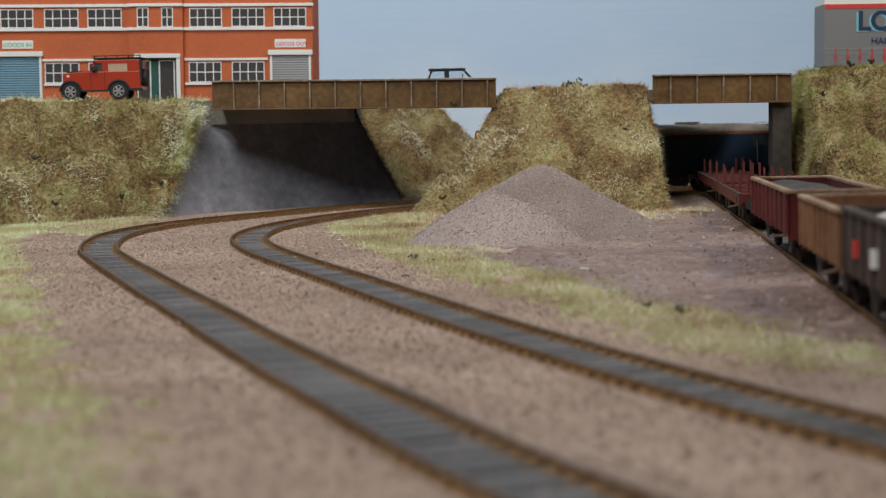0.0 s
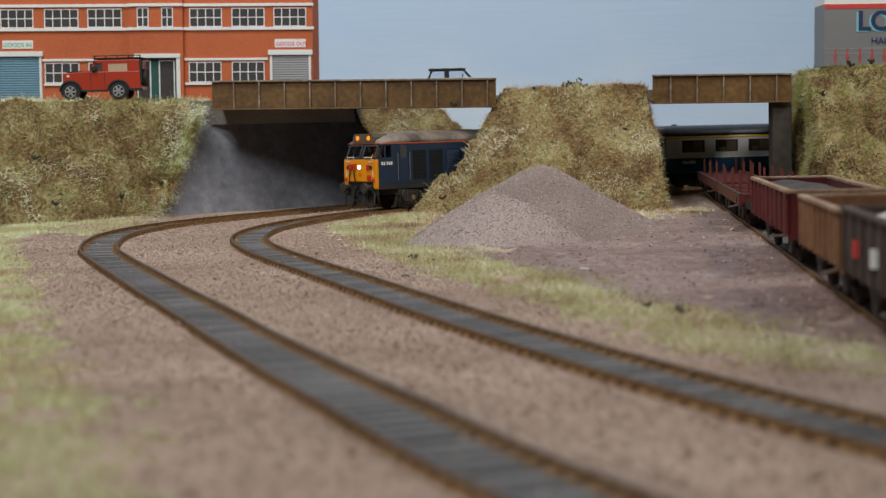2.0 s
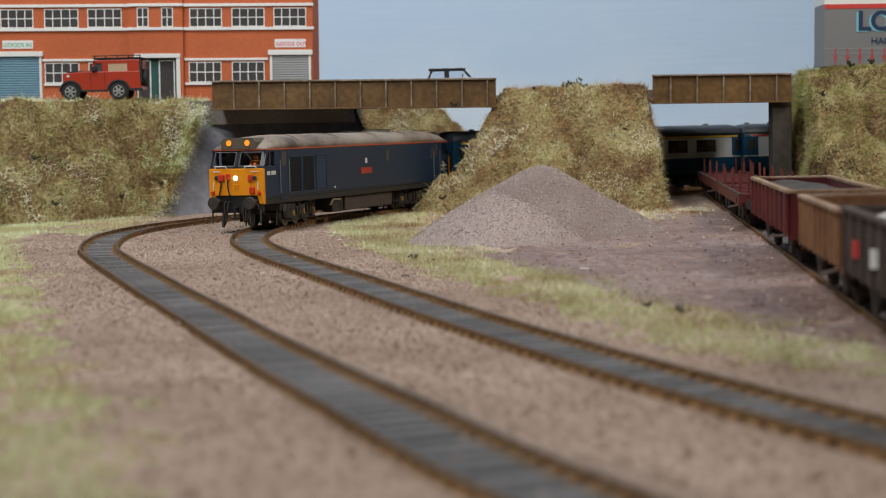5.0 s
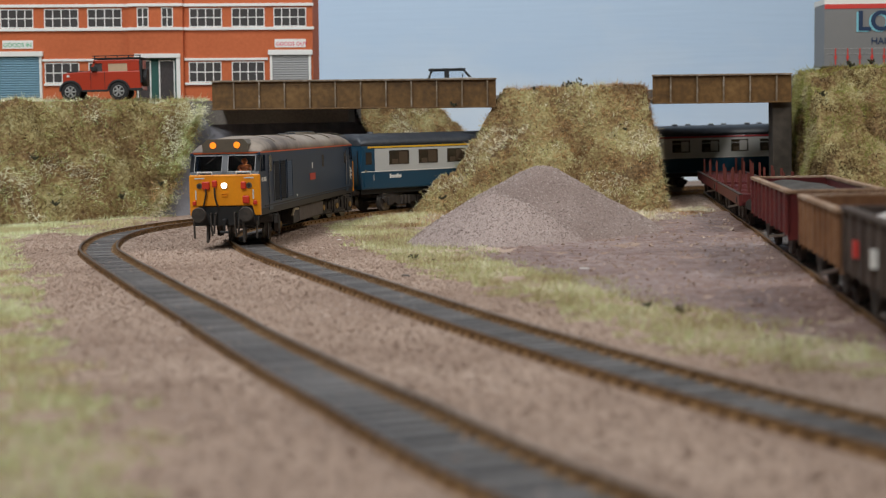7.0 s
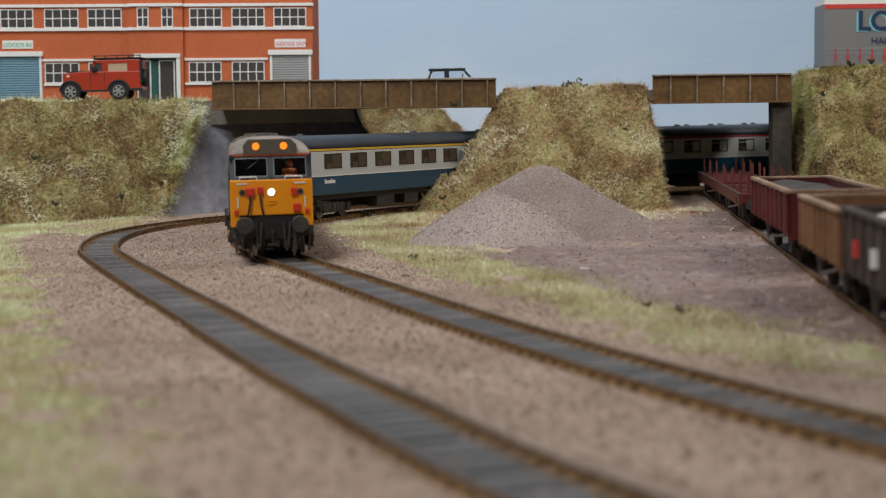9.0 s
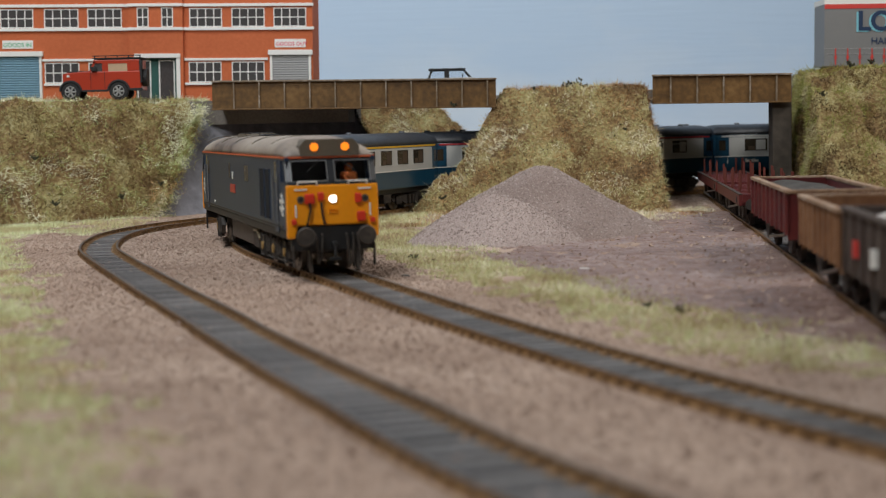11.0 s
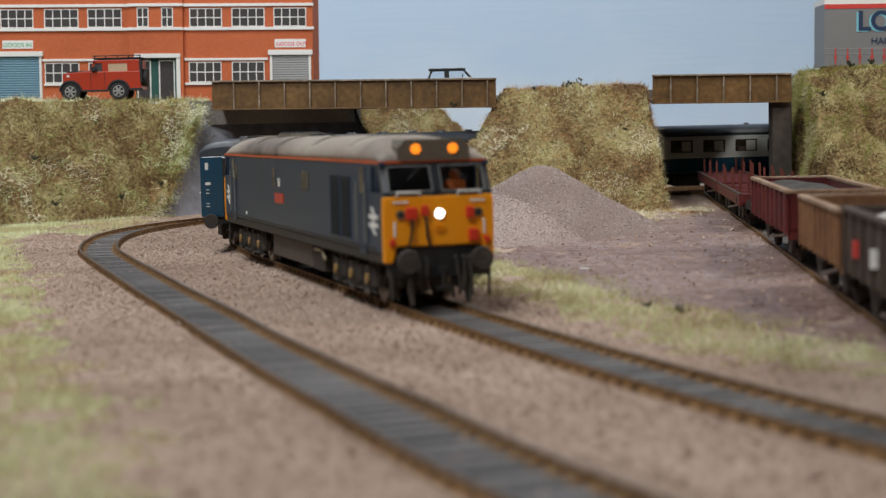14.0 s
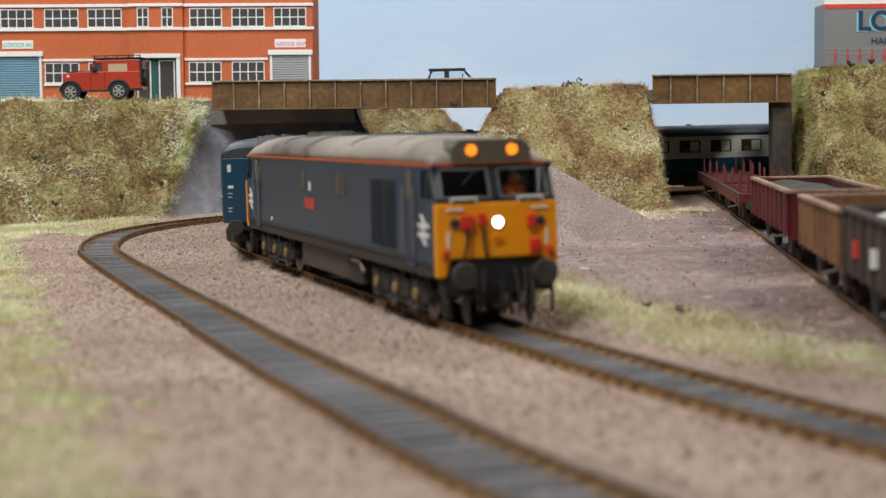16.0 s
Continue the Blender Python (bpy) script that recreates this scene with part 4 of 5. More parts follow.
    part("bumper", boxes((-1, 1.8, 0.5, W - 0.5, 8, 10.5, 0.4)), "tyre", root)
    part("sill", boxes((14, 33, -0.4, 1, 6.0, 7.4, 0.3), (48, 57.5, -0.2, 1, 6.2, 8.2, 0.3)), "tyre", root)
    part("headlamp", tube(bmesh.new(), (1.0, 4, 15.5), (1.8, 4, 15.5), 2.0, 14), "chrome", root)
    part("side_lamp", boxes((4.6, 6.4, -0.3, 0.1, 16.6, 18.2)), "chrome", root)
    part("ladder", boxes((55.6, 57.4, 0.2, 1.0, 12, 28), (55.6, 57.4, 3.6, 4.4, 12, 28), *[(56.4, 57, 0.4, 4.2, 13 + 3 * k, 13.6 + 3 * k) for k in range(5)]), "tyre", root)
    return root


off_roader()


def small_car():
    root = empty("small_car", place(-16, 1140, 77.5), "small silver hatchback with a dark roof on the bridge", "car")
    W = 20
    bm = bmesh.new()
    prism(bm, [(0, 3), (0, 11), (8, 12.6), (39, 13.0), (45, 11.6), (48, 9), (48, 3)], "y", 0, W)
    part("body", bm, "car_white", root)
    bm = bmesh.new()
    for y in (0.8, W - 1.8):
        prism(bm, [(7.4, 12.4), (10, 18.4), (11.2, 18.4), (8.8, 12.4)], "y", y, y + 1)
        prism(bm, [(20, 12.6), (20, 18.6), (23.5, 18.6), (23.5, 12.6)], "y", y, y + 1)
        prism(bm, [(34, 18.4), (38.6, 12.8), (40, 12.8), (35.2, 18.4)], "y", y, y + 1)
    part("pillar", bm, "tyre", root)
    part("roof", boxes((8.2, 35.6, 0.6, W - 0.6, 18.2, 19.8, 0.7)), "tyre", root, "dark roof")
    part("glass", boxes((10.5, 20, 1.2, 1.5, 12.8, 18.3)), "car_glass", root)
    part("glass", boxes((23.5, 35, 1.2, 1.5, 12.8, 18.3)), "car_glass", root)
    part("steering_wheel", tube(bmesh.new(), (33, 5, 14.2), (33.6, 5, 14.2), 1.6, 12), "tyre", root)
    for x in (9, 39):
        road_wheel(root, x, -0.3, 4, 4, 3, "alloy")
        road_wheel(root, x, W + 0.3, 4, 4, -3, "alloy")
    return root


small_car()


def lorry_trailer():
    root = empty("lorry_trailer", place(295, 1190, 91, 0, 0.6, 0), "grey curtain-sided lorry trailer with a red top stripe", "trailer")
    part("side", boxes((0, 130, 0, 32, 5.5, 50)), "trailer_grey", root, "grey curtain side")
    part("top_rail", boxes((-0.2, 130.2, -0.3, 32.3, 50, 54)), "white", root, "white top rail")
    part("red_stripe", boxes((0, 130, -0.35, 0.1, 46.6, 50)), "trailer_red", root, "red stripe")
    part("bottom_rail", boxes((-0.2, 130.2, -0.4, 32.4, 3.0, 5.5)), "trailer_grey", root)
    for k in range(12):
        x = 8.5 + 9.3 * k
        part("strap", boxes((x - 0.4, x + 0.4, -0.5, 0.1, 4, 16.5), (x - 0.9, x + 0.9, -0.7, 0.1, 8.5, 11)), "trailer_red", root, "red tensioning strap")
    part("seam", boxes((0, 130, -0.25, 0.1, 16.2, 16.6), (0, 130, -0.25, 0.1, 12.2, 12.5)), "shutter_grey", root)
    lettering("LO", 20.5, 23.4, -0.35, 29.4, "trailer_cyan", root, label="pale blue shadow of the big letters")
    lettering("LO", 20.5, 25.0, -0.6, 30.2, "trailer_navy", root, label="big navy blue capital letters")
    lettering("HAUL", 7.2, 35.5, -0.5, 19.4, "trailer_navy", root, label="navy blue capital letters")
    for x in (4, 60, 75, 90):
        for y in (2, 30):
            part("wheel", tube(bmesh.new(), (x + 4, y, 4), (x + 4, y + (4 if y < 10 else -4), 4), 4, 18), "tyre", root)
    return root


lorry_trailer()


# ---- goods wagons on the siding ----
def siding_pose(y):
    return place(142 + 0.11 * (y - 557), y, 0, 0, 0, math.degrees(math.atan2(1, 0.11)))


def wagon_gear(root, length, mat="bogie", axles=()):
    part("underframe", boxes((4, length - 4, -12.5, 12.5, 9.4, 12.0, 0.3)), mat, root)
    for x in axles:
        axle = part("wheelset", tube(bmesh.new(), (x, -12, 6.2), (x, 12, 6.2), 1.0, 8), mat, root, "grimy axle with wheels and springs")
        for sgn in (-1, 1):
            bm = tube(bmesh.new(), (x, sgn * 7.3, 6.2), (x, sgn * 9.6, 6.2), 6.2, 22)
            tube(bm, (x, sgn * 9.5, 6.2), (x, sgn * 10.2, 6.2), 4.6, 18)
            part("wheel", bm, mat, axle)
            part("axle_guard", prism(bmesh.new(), [(x - 10, 10), (x - 4, 5), (x - 3, 3.6), (x + 3, 3.6), (x + 4, 5), (x + 10, 10)], "y", sgn * 11.6, sgn * 13.0), mat, axle)
            part("leaf_spring", boxes(*[(x - 8 + k, x + 8 - k, sgn * 12.4 - 0.7, sgn * 12.4 + 0.7, 8.95 - k * 0.8, 9.75 - k * 0.8) for k in range(4)]), mat, axle)
    bm = bmesh.new()
    for sgn in (-1, 1):
        tube(bm, (length * 0.3, sgn * 13.2, 9.5), (length * 0.7, sgn * 13.4, 5.0), 0.6, 7)
    part("brake_lever", bm, "steel", root, "pale brake lever")
    for x, f in ((0, -1), (length, 1)):
        for sgn in (-1, 1):
            bm = bmesh.new()
            tube(bm, (x, sgn * 11, 12.2), (x + f * 4.0, sgn * 11, 12.2), 1.3, 12)
            tube(bm, (x + f * 3.8, sgn * 11, 12.2), (x + f * 4.8, sgn * 11, 12.2), 2.8, 16)
            part("buffer", bm, mat, root)


def open_wagon(y, length, top, body, rim, label, ribs, load=None, patches=()):
    root = empty("goods_wagon", siding_pose(y), label, "wagon", "goods wagons")
    t = 1.1
    z0 = 14.2
    part("floor", boxes((0, length, -16.4, 16.4, z0 - 0.6, z0 + 0.6)), body, root)
    for sgn in (-1, 1):
        s = part("side", boxes((0, length, *sorted((sgn * (16.8 - t), sgn * 16.8)), z0 - 1.5, top - 1)), body, root)
        for k in range(ribs):
            x = 3 + (length - 6) * k / (ribs - 1)
            part("rib", prism(bmesh.new(), [(x - 1.2, sgn * 16.7), (x + 1.2, sgn * 16.7), (x + 0.7, sgn * 17.8), (x - 0.7, sgn * 17.8)], "z", z0 - 1.8, top - 1.4), body, s)
        part("rim", boxes((-0.5, length + 0.5, *sorted((sgn * 15.2, sgn * 17.9)), top - 1.4, top, 0.3)), rim, root, "worn top rim")
    for x in (0, length):
        e = part("end", boxes((*sorted((x, x + (t if x == 0 else -t))), -16.8, 16.8, z0 - 3.5, top - 1)), body, root)
        for y2 in (-9, 0, 9):
            part("rib", boxes((*sorted((x, x + (-1.2 if x == 0 else 1.2))), y2 - 0.9, y2 + 0.9, z0 - 3, top - 1.4)), body, e)
        part("rim", boxes((*sorted((x - 0.6, x + 1.2)), -17.6, 17.6, top - 1.5, top - 0.1, 0.3)), rim, root)
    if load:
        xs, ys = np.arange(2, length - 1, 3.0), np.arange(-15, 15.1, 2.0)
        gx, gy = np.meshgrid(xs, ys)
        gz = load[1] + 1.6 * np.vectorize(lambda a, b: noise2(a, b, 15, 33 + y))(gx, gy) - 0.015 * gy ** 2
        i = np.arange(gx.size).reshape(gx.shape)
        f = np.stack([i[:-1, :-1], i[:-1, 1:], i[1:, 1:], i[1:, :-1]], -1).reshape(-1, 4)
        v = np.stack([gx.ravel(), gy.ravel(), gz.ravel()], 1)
        mesh_of("load", v, f, load[0], root, "crowned surface inside the wagon", smooth=True)
    for x0, x1, za, zb, mat in patches:
        part("side_panel", boxes((x0, x1, 16.7, 18.0, za, zb)), mat, root, "small painted panel")
    wagon_gear(root, length, "bogie", (length * 0.2, length * 0.8))
    return root


open_wagon(296, 126, 30.5, "wagon_brown", "wagon_brown", "dark brown open wagon heaped with pale stone", 9, ("white_load", 29.5), ((102, 105, 18, 22.5, "trailer_red"), (73, 77, 18, 22.5, "chrome")))
# near-black sheet inside: low in the tan wagon, close to the red one's rim
open_wagon(430, 90, 29.2, "wagon_tan", "rim_worn", "rusty tan open mineral wagon, empty", 8, ("dark_fill", 17))
open_wagon(557, 140, 29.0, "wagon_red", "rim_worn", "dark red high-sided open wagon", 9, ("dark_fill", 27.2))


def flat_wagon(y, length, label, seed):
    rng = random.Random(seed)
    root = empty("flat_wagon", siding_pose(y), label, "wagon", "goods wagons")
    part("floor", boxes((0, length, -15, 15, 11.6, 13.2)), "wagon_red", root)
    for sgn in (-1, 1):
        part("side_rail", boxes((0, length, *sorted((sgn * 15.0, sgn * 16.6)), 11.4, 17.0, 0.2)), "wagon_red", root)
        part("rail_edge", boxes((0, length, *sorted((sgn * 14.9, sgn * 16.8)), 17.0, 17.5)), "wagon_brown", root, "worn brown top edge")
    for x in (0, length - 1.2):
        part("end_rail", boxes((x, x + 1.2, -15, 15, 11.6, 17.2)), "wagon_red", root)
    for k in range(int(length / 17)):
        x = 9 + 17 * k
        part("bolster", boxes((x - 1.4, x + 1.4, -14.8, 14.8, 13.2, 16.4, 0.3)), "wagon_red", root)
    for k in range(3):
        x = length * (0.18 + 0.32 * k)
        for y2 in (-13.5, -9, 9, 13.5):
            for dx in (0, 7):
                part("stanchion", tube(bmesh.new(), (x + dx, y2, 13), (x + dx + rng.uniform(-0.6, 0.6), y2, 27.0 + rng.uniform(-0.6, 0.6)), 0.45, 7), "stanchion", root, "thin red stake")
    part("side_panel", boxes((12, 18, 16.6, 16.9, 12.5, 15.5)), "black", root)
    wagon_gear(root, length, "bogie", (length * 0.14, length * 0.28, length * 0.72, length * 0.86))
    return root


flat_wagon(775, 160, "red flat wagon with upright stakes", 3)
flat_wagon(943, 205, "dark red bolster wagon with rows of stakes", 5)
for k, (hv, hf) in enumerate(HEAP):
    strew("gravel_grains", hv, hf, 2.2, 0.25, "pile_stone", 61 + k, "fine loose grains on the gravel heap")
# ---- train ----
FACE = [(0, 956.5), (0.5, 924.7), (1, 892.7), (1.5, 862.4), (2, 830.9), (2.5, 798.2), (3, 765.4), (3.5, 733), (4, 701.9), (4.5, 673.1), (5, 645.6), (5.5, 618.8), (6, 591.8), (6.5, 564), (7, 533.6), (7.5, 507.4), (8, 484), (8.5, 462.1), (9, 440.4), (9.5, 419.4), (10, 398.8), (10.5, 378.4), (11, 358.1), (11.5, 337.7), (12, 317.1), (12.5, 297.5), (13, 277.4), (13.5, 256.4), (14, 236.4), (14.5, 218), (15, 202.8), (15.5, 192.6), (16, 185.8)]


def face_at(t):
    """Where along the line the locomotive's front stands."""
    ts, ss = zip(*FACE)
    return float(np.interp(t, ts, ss))


def car_pose(nose, overhang, centres):
    """Place and heading of a vehicle whose nose is that far along: both bogie pivots stand on the line."""
    a, b = at_line(LINE, nose + overhang), at_line(LINE, nose + overhang + centres)
    d = (a - b) / np.hypot(*(a - b))
    p = a + d * overhang
    return p, math.degrees(math.atan2(d[1], d[0]))


def local(bm, m):
    bmesh.ops.transform(bm, matrix=m, verts=bm.verts)
    return bm


def sweep_roof(bm, rows, inner=0.0):
    """A roof skin lofted along x; rows of (x, half width, eaves height, crown height)."""
    seg, rings = 16, []
    for x, w, ze, zc in rows:
        ring = []
        for i in range(seg + 1):
            a = math.pi * i / seg
            c, s = math.cos(a), math.sin(a)
            ring.append(bm.verts.new((x, w * math.copysign(abs(c) ** 0.72, c), ze + (zc - ze) * abs(s) ** 0.85)))
        rings.append(ring)
    for r0, r1 in zip(rings, rings[1:]):
        for i in range(seg):
            bm.faces.new((r0[i], r0[i + 1], r1[i + 1], r1[i]))
        bm.faces.new((r0[0], r1[0], r1[-1], r0[-1]))
    bm.faces.new(rings[0])
    bm.faces.new(rings[-1][::-1])
    bmesh.ops.recalc_face_normals(bm, faces=bm.faces)
    for f in bm.faces:
        f.smooth = len(f.verts) == 4 and f.normal.z > 0.05
    return bm


def wheelset(parent, x, r):
    """Two wheels with flanges on an axle, turning about y."""
    bm = bmesh.new()
    for sgn in (-1, 1):
        tube(bm, (0, sgn * 7.3, 0), (0, sgn * 8.0, 0), r + 0.7, 28)
        tube(bm, (0, sgn * 8.0, 0), (0, sgn * 10.4, 0), r, 28)
        for k in range(5):
            a = k * math.tau / 5
            tube(bm, (r * 0.6 * math.cos(a), sgn * 10.3, r * 0.6 * math.sin(a)), (r * 0.6 * math.cos(a), sgn * 10.7, r * 0.6 * math.sin(a)), r * 0.18, 8)
    tube(bm, (0, -11, 0), (0, 11, 0), 1.2, 10)
    ob = part("wheelset", bm, "steel", parent)
    ob.matrix_basis = place(x, 0, r)
    return ob


def diesel_bogie(root, x):
    bm = bmesh.new()
    for sgn in (-1, 1):
        prism(bm, [(-29, 9), (-27, 5), (-22, 4.2), (22, 4.2), (27, 5), (29, 9), (27, 12.8), (12, 12.8), (9, 10.8), (-9, 10.8), (-12, 12.8), (-27, 12.8)], "y", sgn * 12.0, sgn * 14.0)
        for ax in (-20, 0, 20):
            box(bm, ax - 3.2, ax + 3.2, sgn * 13.2, sgn * 15.4, 3.6, 11.6, 0.5)
            for o in (-4.6, 4.6):
                tube(bm, (ax + o, sgn * 14.2, 5.2), (ax + o, sgn * 14.2, 12.6), 1.0, 8)
        for ax in (-10, 10):
            box(bm, ax - 1.4, ax + 1.4, sgn * 13.8, sgn * 15.0, 6.0, 11.0, 0.3)
        tube(bm, (-26, sgn * 14.4, 3.4), (26, sgn * 14.4, 3.4), 0.45, 6)
    box(bm, -30, 30, -11.5, 11.5, 9.4, 13.2, 0.4)
    for e in (-30.5, 30.5):
        for sgn in (-1, 1):
            tube(bm, (e, sgn * 9, 9), (e + math.copysign(1.5, e), sgn * 9, 1.2), 0.5, 6)
    b = part("bogie", bm, "bogie", root, "grimy six-wheel bogie with springs")
    b.matrix_basis = place(x, 0, 0)
    for sgn in (-1, 1):
        for ax in (-20, 0, 20):
            cap = part("axlebox_cover", tube(bmesh.new(), (ax, sgn * 15.2, 7.4), (ax, sgn * 16.1, 7.4), 1.7, 14), "axlebox", b, "yellowed axlebox cover")
    return b, [wheelset(b, ax, 7.2) for ax in (-20, 0, 20)]


def coach_bogie(root, x):
    bm = bmesh.new()
    for sgn in (-1, 1):
        prism(bm, [(-24, 8), (-22, 5.5), (-10, 5.0), (-7, 3.4), (7, 3.4), (10, 5.0), (22, 5.5), (24, 8), (22, 9.6), (-22, 9.6)], "y", sgn * 12.2, sgn * 13.8)
        for ax in (-17, 17):
            box(bm, ax - 2.6, ax + 2.6, sgn * 13.2, sgn * 15.0, 3.6, 9.0, 0.4)
        for o in (-4, 0, 4):
            tube(bm, (o, sgn * 14.4, 4), (o, sgn * 14.4, 9.6), 1.3, 8)
    box(bm, -22, 22, -11.5, 11.5, 8.4, 11, 0.4)
    b = part("bogie", bm, "bogie", root, "brown-grey four-wheel coach bogie")
    b.matrix_basis = place(x, 0, 0)
    return b, [wheelset(b, ax, 6.0) for ax in (-17, 17)]


def buffer_pair(root, x, fwd, z=12.6):
    for sgn in (-1, 1):
        bm = bmesh.new()
        tube(bm, (x, sgn * 11.4, z), (x + fwd * 4.6, sgn * 11.4, z), 1.9, 14)
        tube(bm, (x + fwd * 4.2, sgn * 11.4, z), (x + fwd * 6.6, sgn * 11.4, z), 1.1, 12)
        bmesh.ops.create_cone(bm, cap_ends=True, segments=20, radius1=3.5, radius2=3.2, depth=0.9,
                              matrix=Matrix.Translation((x + fwd * 6.9, sgn * 11.4, z)) @ Matrix.Rotation(math.pi / 2 * fwd, 4, "Y"))
        part("buffer", bm, "bogie", root)


def hose(root, pts, r, mat, name="hose"):
    bm = bmesh.new()
    for a, b in zip(pts, pts[1:]):
        tube(bm, a, b, r, 7)
    return part(name, bm, mat, root)


def loco_end(root, flip, lit):
    """One cab end: windscreens, yellow front, lamps, pipes and buffers. flip turns it to the other end."""
    turn = Matrix.Translation((-262, 0, 0)) @ Matrix.Rotation(math.pi, 4, "Z") if flip else Matrix.Identity(4)

    def add(name, bm, mat, label="", parent=root):
        return part(name, local(bm, turn), mat, parent, label)

    front = add("front_panel", prism(bmesh.new(), [(-17.5, 14), (-14.6, 14), (-13.4, 18.8), (13.4, 18.8), (14.6, 14), (17.5, 14), (17.6, 24), (17.5, 34), (-17.5, 34), (-17.6, 24)], "x", -2.0, 0.5), "yellow", "bright orange-yellow warning panel")
    mod = front.modifiers.new("edge", "BEVEL")
    mod.width, mod.segments = 0.0006, 2
    # cab frame round the glass: raked from (0, 34) to (-4.4, 44.4)
    def rake(z):
        return -4.4 * (z - 34) / 10.4
    bm = bmesh.new()
    for y0, y1 in ((-17.3, -15.2), (-1.3, 1.3), (15.2, 17.3)):
        vs = []
        for z in (34, 44.4):
            for dx in (0, -1.6):
                for y in (y0, y1):
                    vs.append(bm.verts.new((rake(z) + dx + (-0.8 if abs(y) > 16.5 else 0), y, z)))
        for f in ((0, 1, 5, 4), (2, 6, 7, 3), (0, 4, 6, 2), (1, 3, 7, 5), (0, 2, 3, 1), (4, 5, 7, 6)):
            bm.faces.new([vs[i] for i in f])
    for z0, z1 in ((34, 35.3), (43.1, 44.4)):
        prism(bm, [(rake(z0), z0), (rake(z1), z1), (rake(z1) - 1.6, z1), (rake(z0) - 1.6, z0)], "y", -17.2, 17.2)
    bmesh.ops.recalc_face_normals(bm, faces=bm.faces)
    add("cab_frame", bm, "cab_black", "blackened window surround")
    for sgn in (-1, 1):
        y0, y1 = sorted((sgn * 1.3, sgn * 15.2))
        ws = add("windscreen", prism(bmesh.new(), [(rake(35.3) - 0.7, 35.3), (rake(43.1) - 0.7, 43.1), (rake(43.1) - 1.0, 43.1), (rake(35.3) - 1.0, 35.3)], "y", y0, y1), "cab_glass")
        bm = bmesh.new()
        for ya, yb, za, zb in ((y0, y1, 35.2, 35.55), (y0, y1, 42.8, 43.15), (y0, y0 + 0.35, 35.3, 43.1), (y1 - 0.35, y1, 35.3, 43.1)):
            prism(bm, [(rake(za) + 0.1, za), (rake(zb) + 0.1, zb), (rake(zb) - 0.6, zb), (rake(za) - 0.6, za)], "y", ya, yb)
        part("gasket", local(bm, turn), "gasket", ws, "thin grey window gasket")
        wip = tube(bmesh.new(), (rake(43) + 0.5, sgn * 4.0, 43.2), (rake(38.6) + 0.5, sgn * 9.2, 38.8), 0.22, 6)
        part("wiper", local(wip, turn), "black", ws)
        # cab side wall with the quarter window
        bm = bmesh.new()
        ya, yb = sorted((sgn * 15.9, sgn * 17.35))
        box(bm, -15.5, -13.2, ya, yb, 34, 44.4)
        box(bm, -8.3, -7.3, ya, yb, 34, 44.4)
        box(bm, -13.2, -3.0, ya, yb, 43.0, 44.4)
        box(bm, -13.2, -1.0, ya, yb, 34, 35.0)
        add("cab_side", bm, "blue")
        add("side_glass", boxes((-13.2, -3, *sorted((sgn * 16.4, sgn * 16.7)), 35, 43)), "cab_glass")
        # rails and hooks on the front
        bm = bmesh.new()
        for dy in (-3.6, 3.6):
            tube(bm, (0.4, sgn * 9.6 + dy, 33.9), (0.9, sgn * 9.6 + dy, 35.2), 0.28, 6)
        tube(bm, (0.9, sgn * 9.6 - 3.6, 35.2), (0.9, sgn * 9.6 + 3.6, 35.2), 0.3, 6)
        add("handrail", bm, "chrome", "white handrail below the windscreen")
        add("handrail", boxes((0.5, 0.95, sgn * 12.2 - 2.4, sgn * 12.2 + 2.4, 32.0, 32.6)), "chrome", "white handrail below the windscreen")
        add("handrail", boxes((0.5, 0.95, sgn * 14.2 - 0.3, sgn * 14.2 + 0.3, 22.0, 26.6)), "chrome", "white upright handrail")
        lamp = add("marker_lamp", tube(bmesh.new(), (0.4, sgn * 12.3, 28.6), (1.1, sgn * 12.3, 28.6), 1.4, 16), "brow", "dark marker lamp")
        part("lens", local(tube(bmesh.new(), (1.0, sgn * 12.3, 28.6), (1.25, sgn * 12.3, 28.6), 0.8, 14), turn), "black", lamp)
        add("control_plug", boxes((0.4, 1.6, sgn * 15.0 - 0.9, sgn * 15.0 + 0.9, 19.3, 21.3, 0.3)), "red", "orange-red cable plug")
    for y, z, w, h in ((-9.0, 28.8, 1.9, 2.6), (-4.7, 29.6, 1.2, 2.0), (9.6, 28.7, 1.3, 2.4), (10.6, 21.8, 1.6, 2.6)):
        add("jumper_socket", boxes((0.4, 2.0, y - w, y + w, z - h / 2 - 0.6, z + h / 2 + 0.6, 0.5)), "red", "orange-red jumper socket")
    for y, bend in ((-9.0, -0.9), (-4.7, 0.9)):
        pts = [(1.6, y, 27.5), (1.9, y + 0.1, 25), (2.0, y + bend * 0.4, 22.5), (1.9, y + bend, 20.2), (1.5, y + bend * 1.6, 18.6)]
        bm = bmesh.new()
        for a, b in zip(pts, pts[1:]):
            tube(bm, a, b, 0.42, 7)
        add("jumper_cable", bm, "black", "hanging black jumper cable")
    hl = add("headlamp", tube(bmesh.new(), (0.4, 0, 28.6), (1.0, 0, 28.6), 1.6, 24), "chrome")
    part("lens", local(tube(bmesh.new(), (0.9, 0, 28.6), (1.25, 0, 28.6), 1.3, 24), turn), "white_lamp" if lit else "pane", hl, "glowing white headlamp lens" if lit else "")
    bm = bmesh.new()
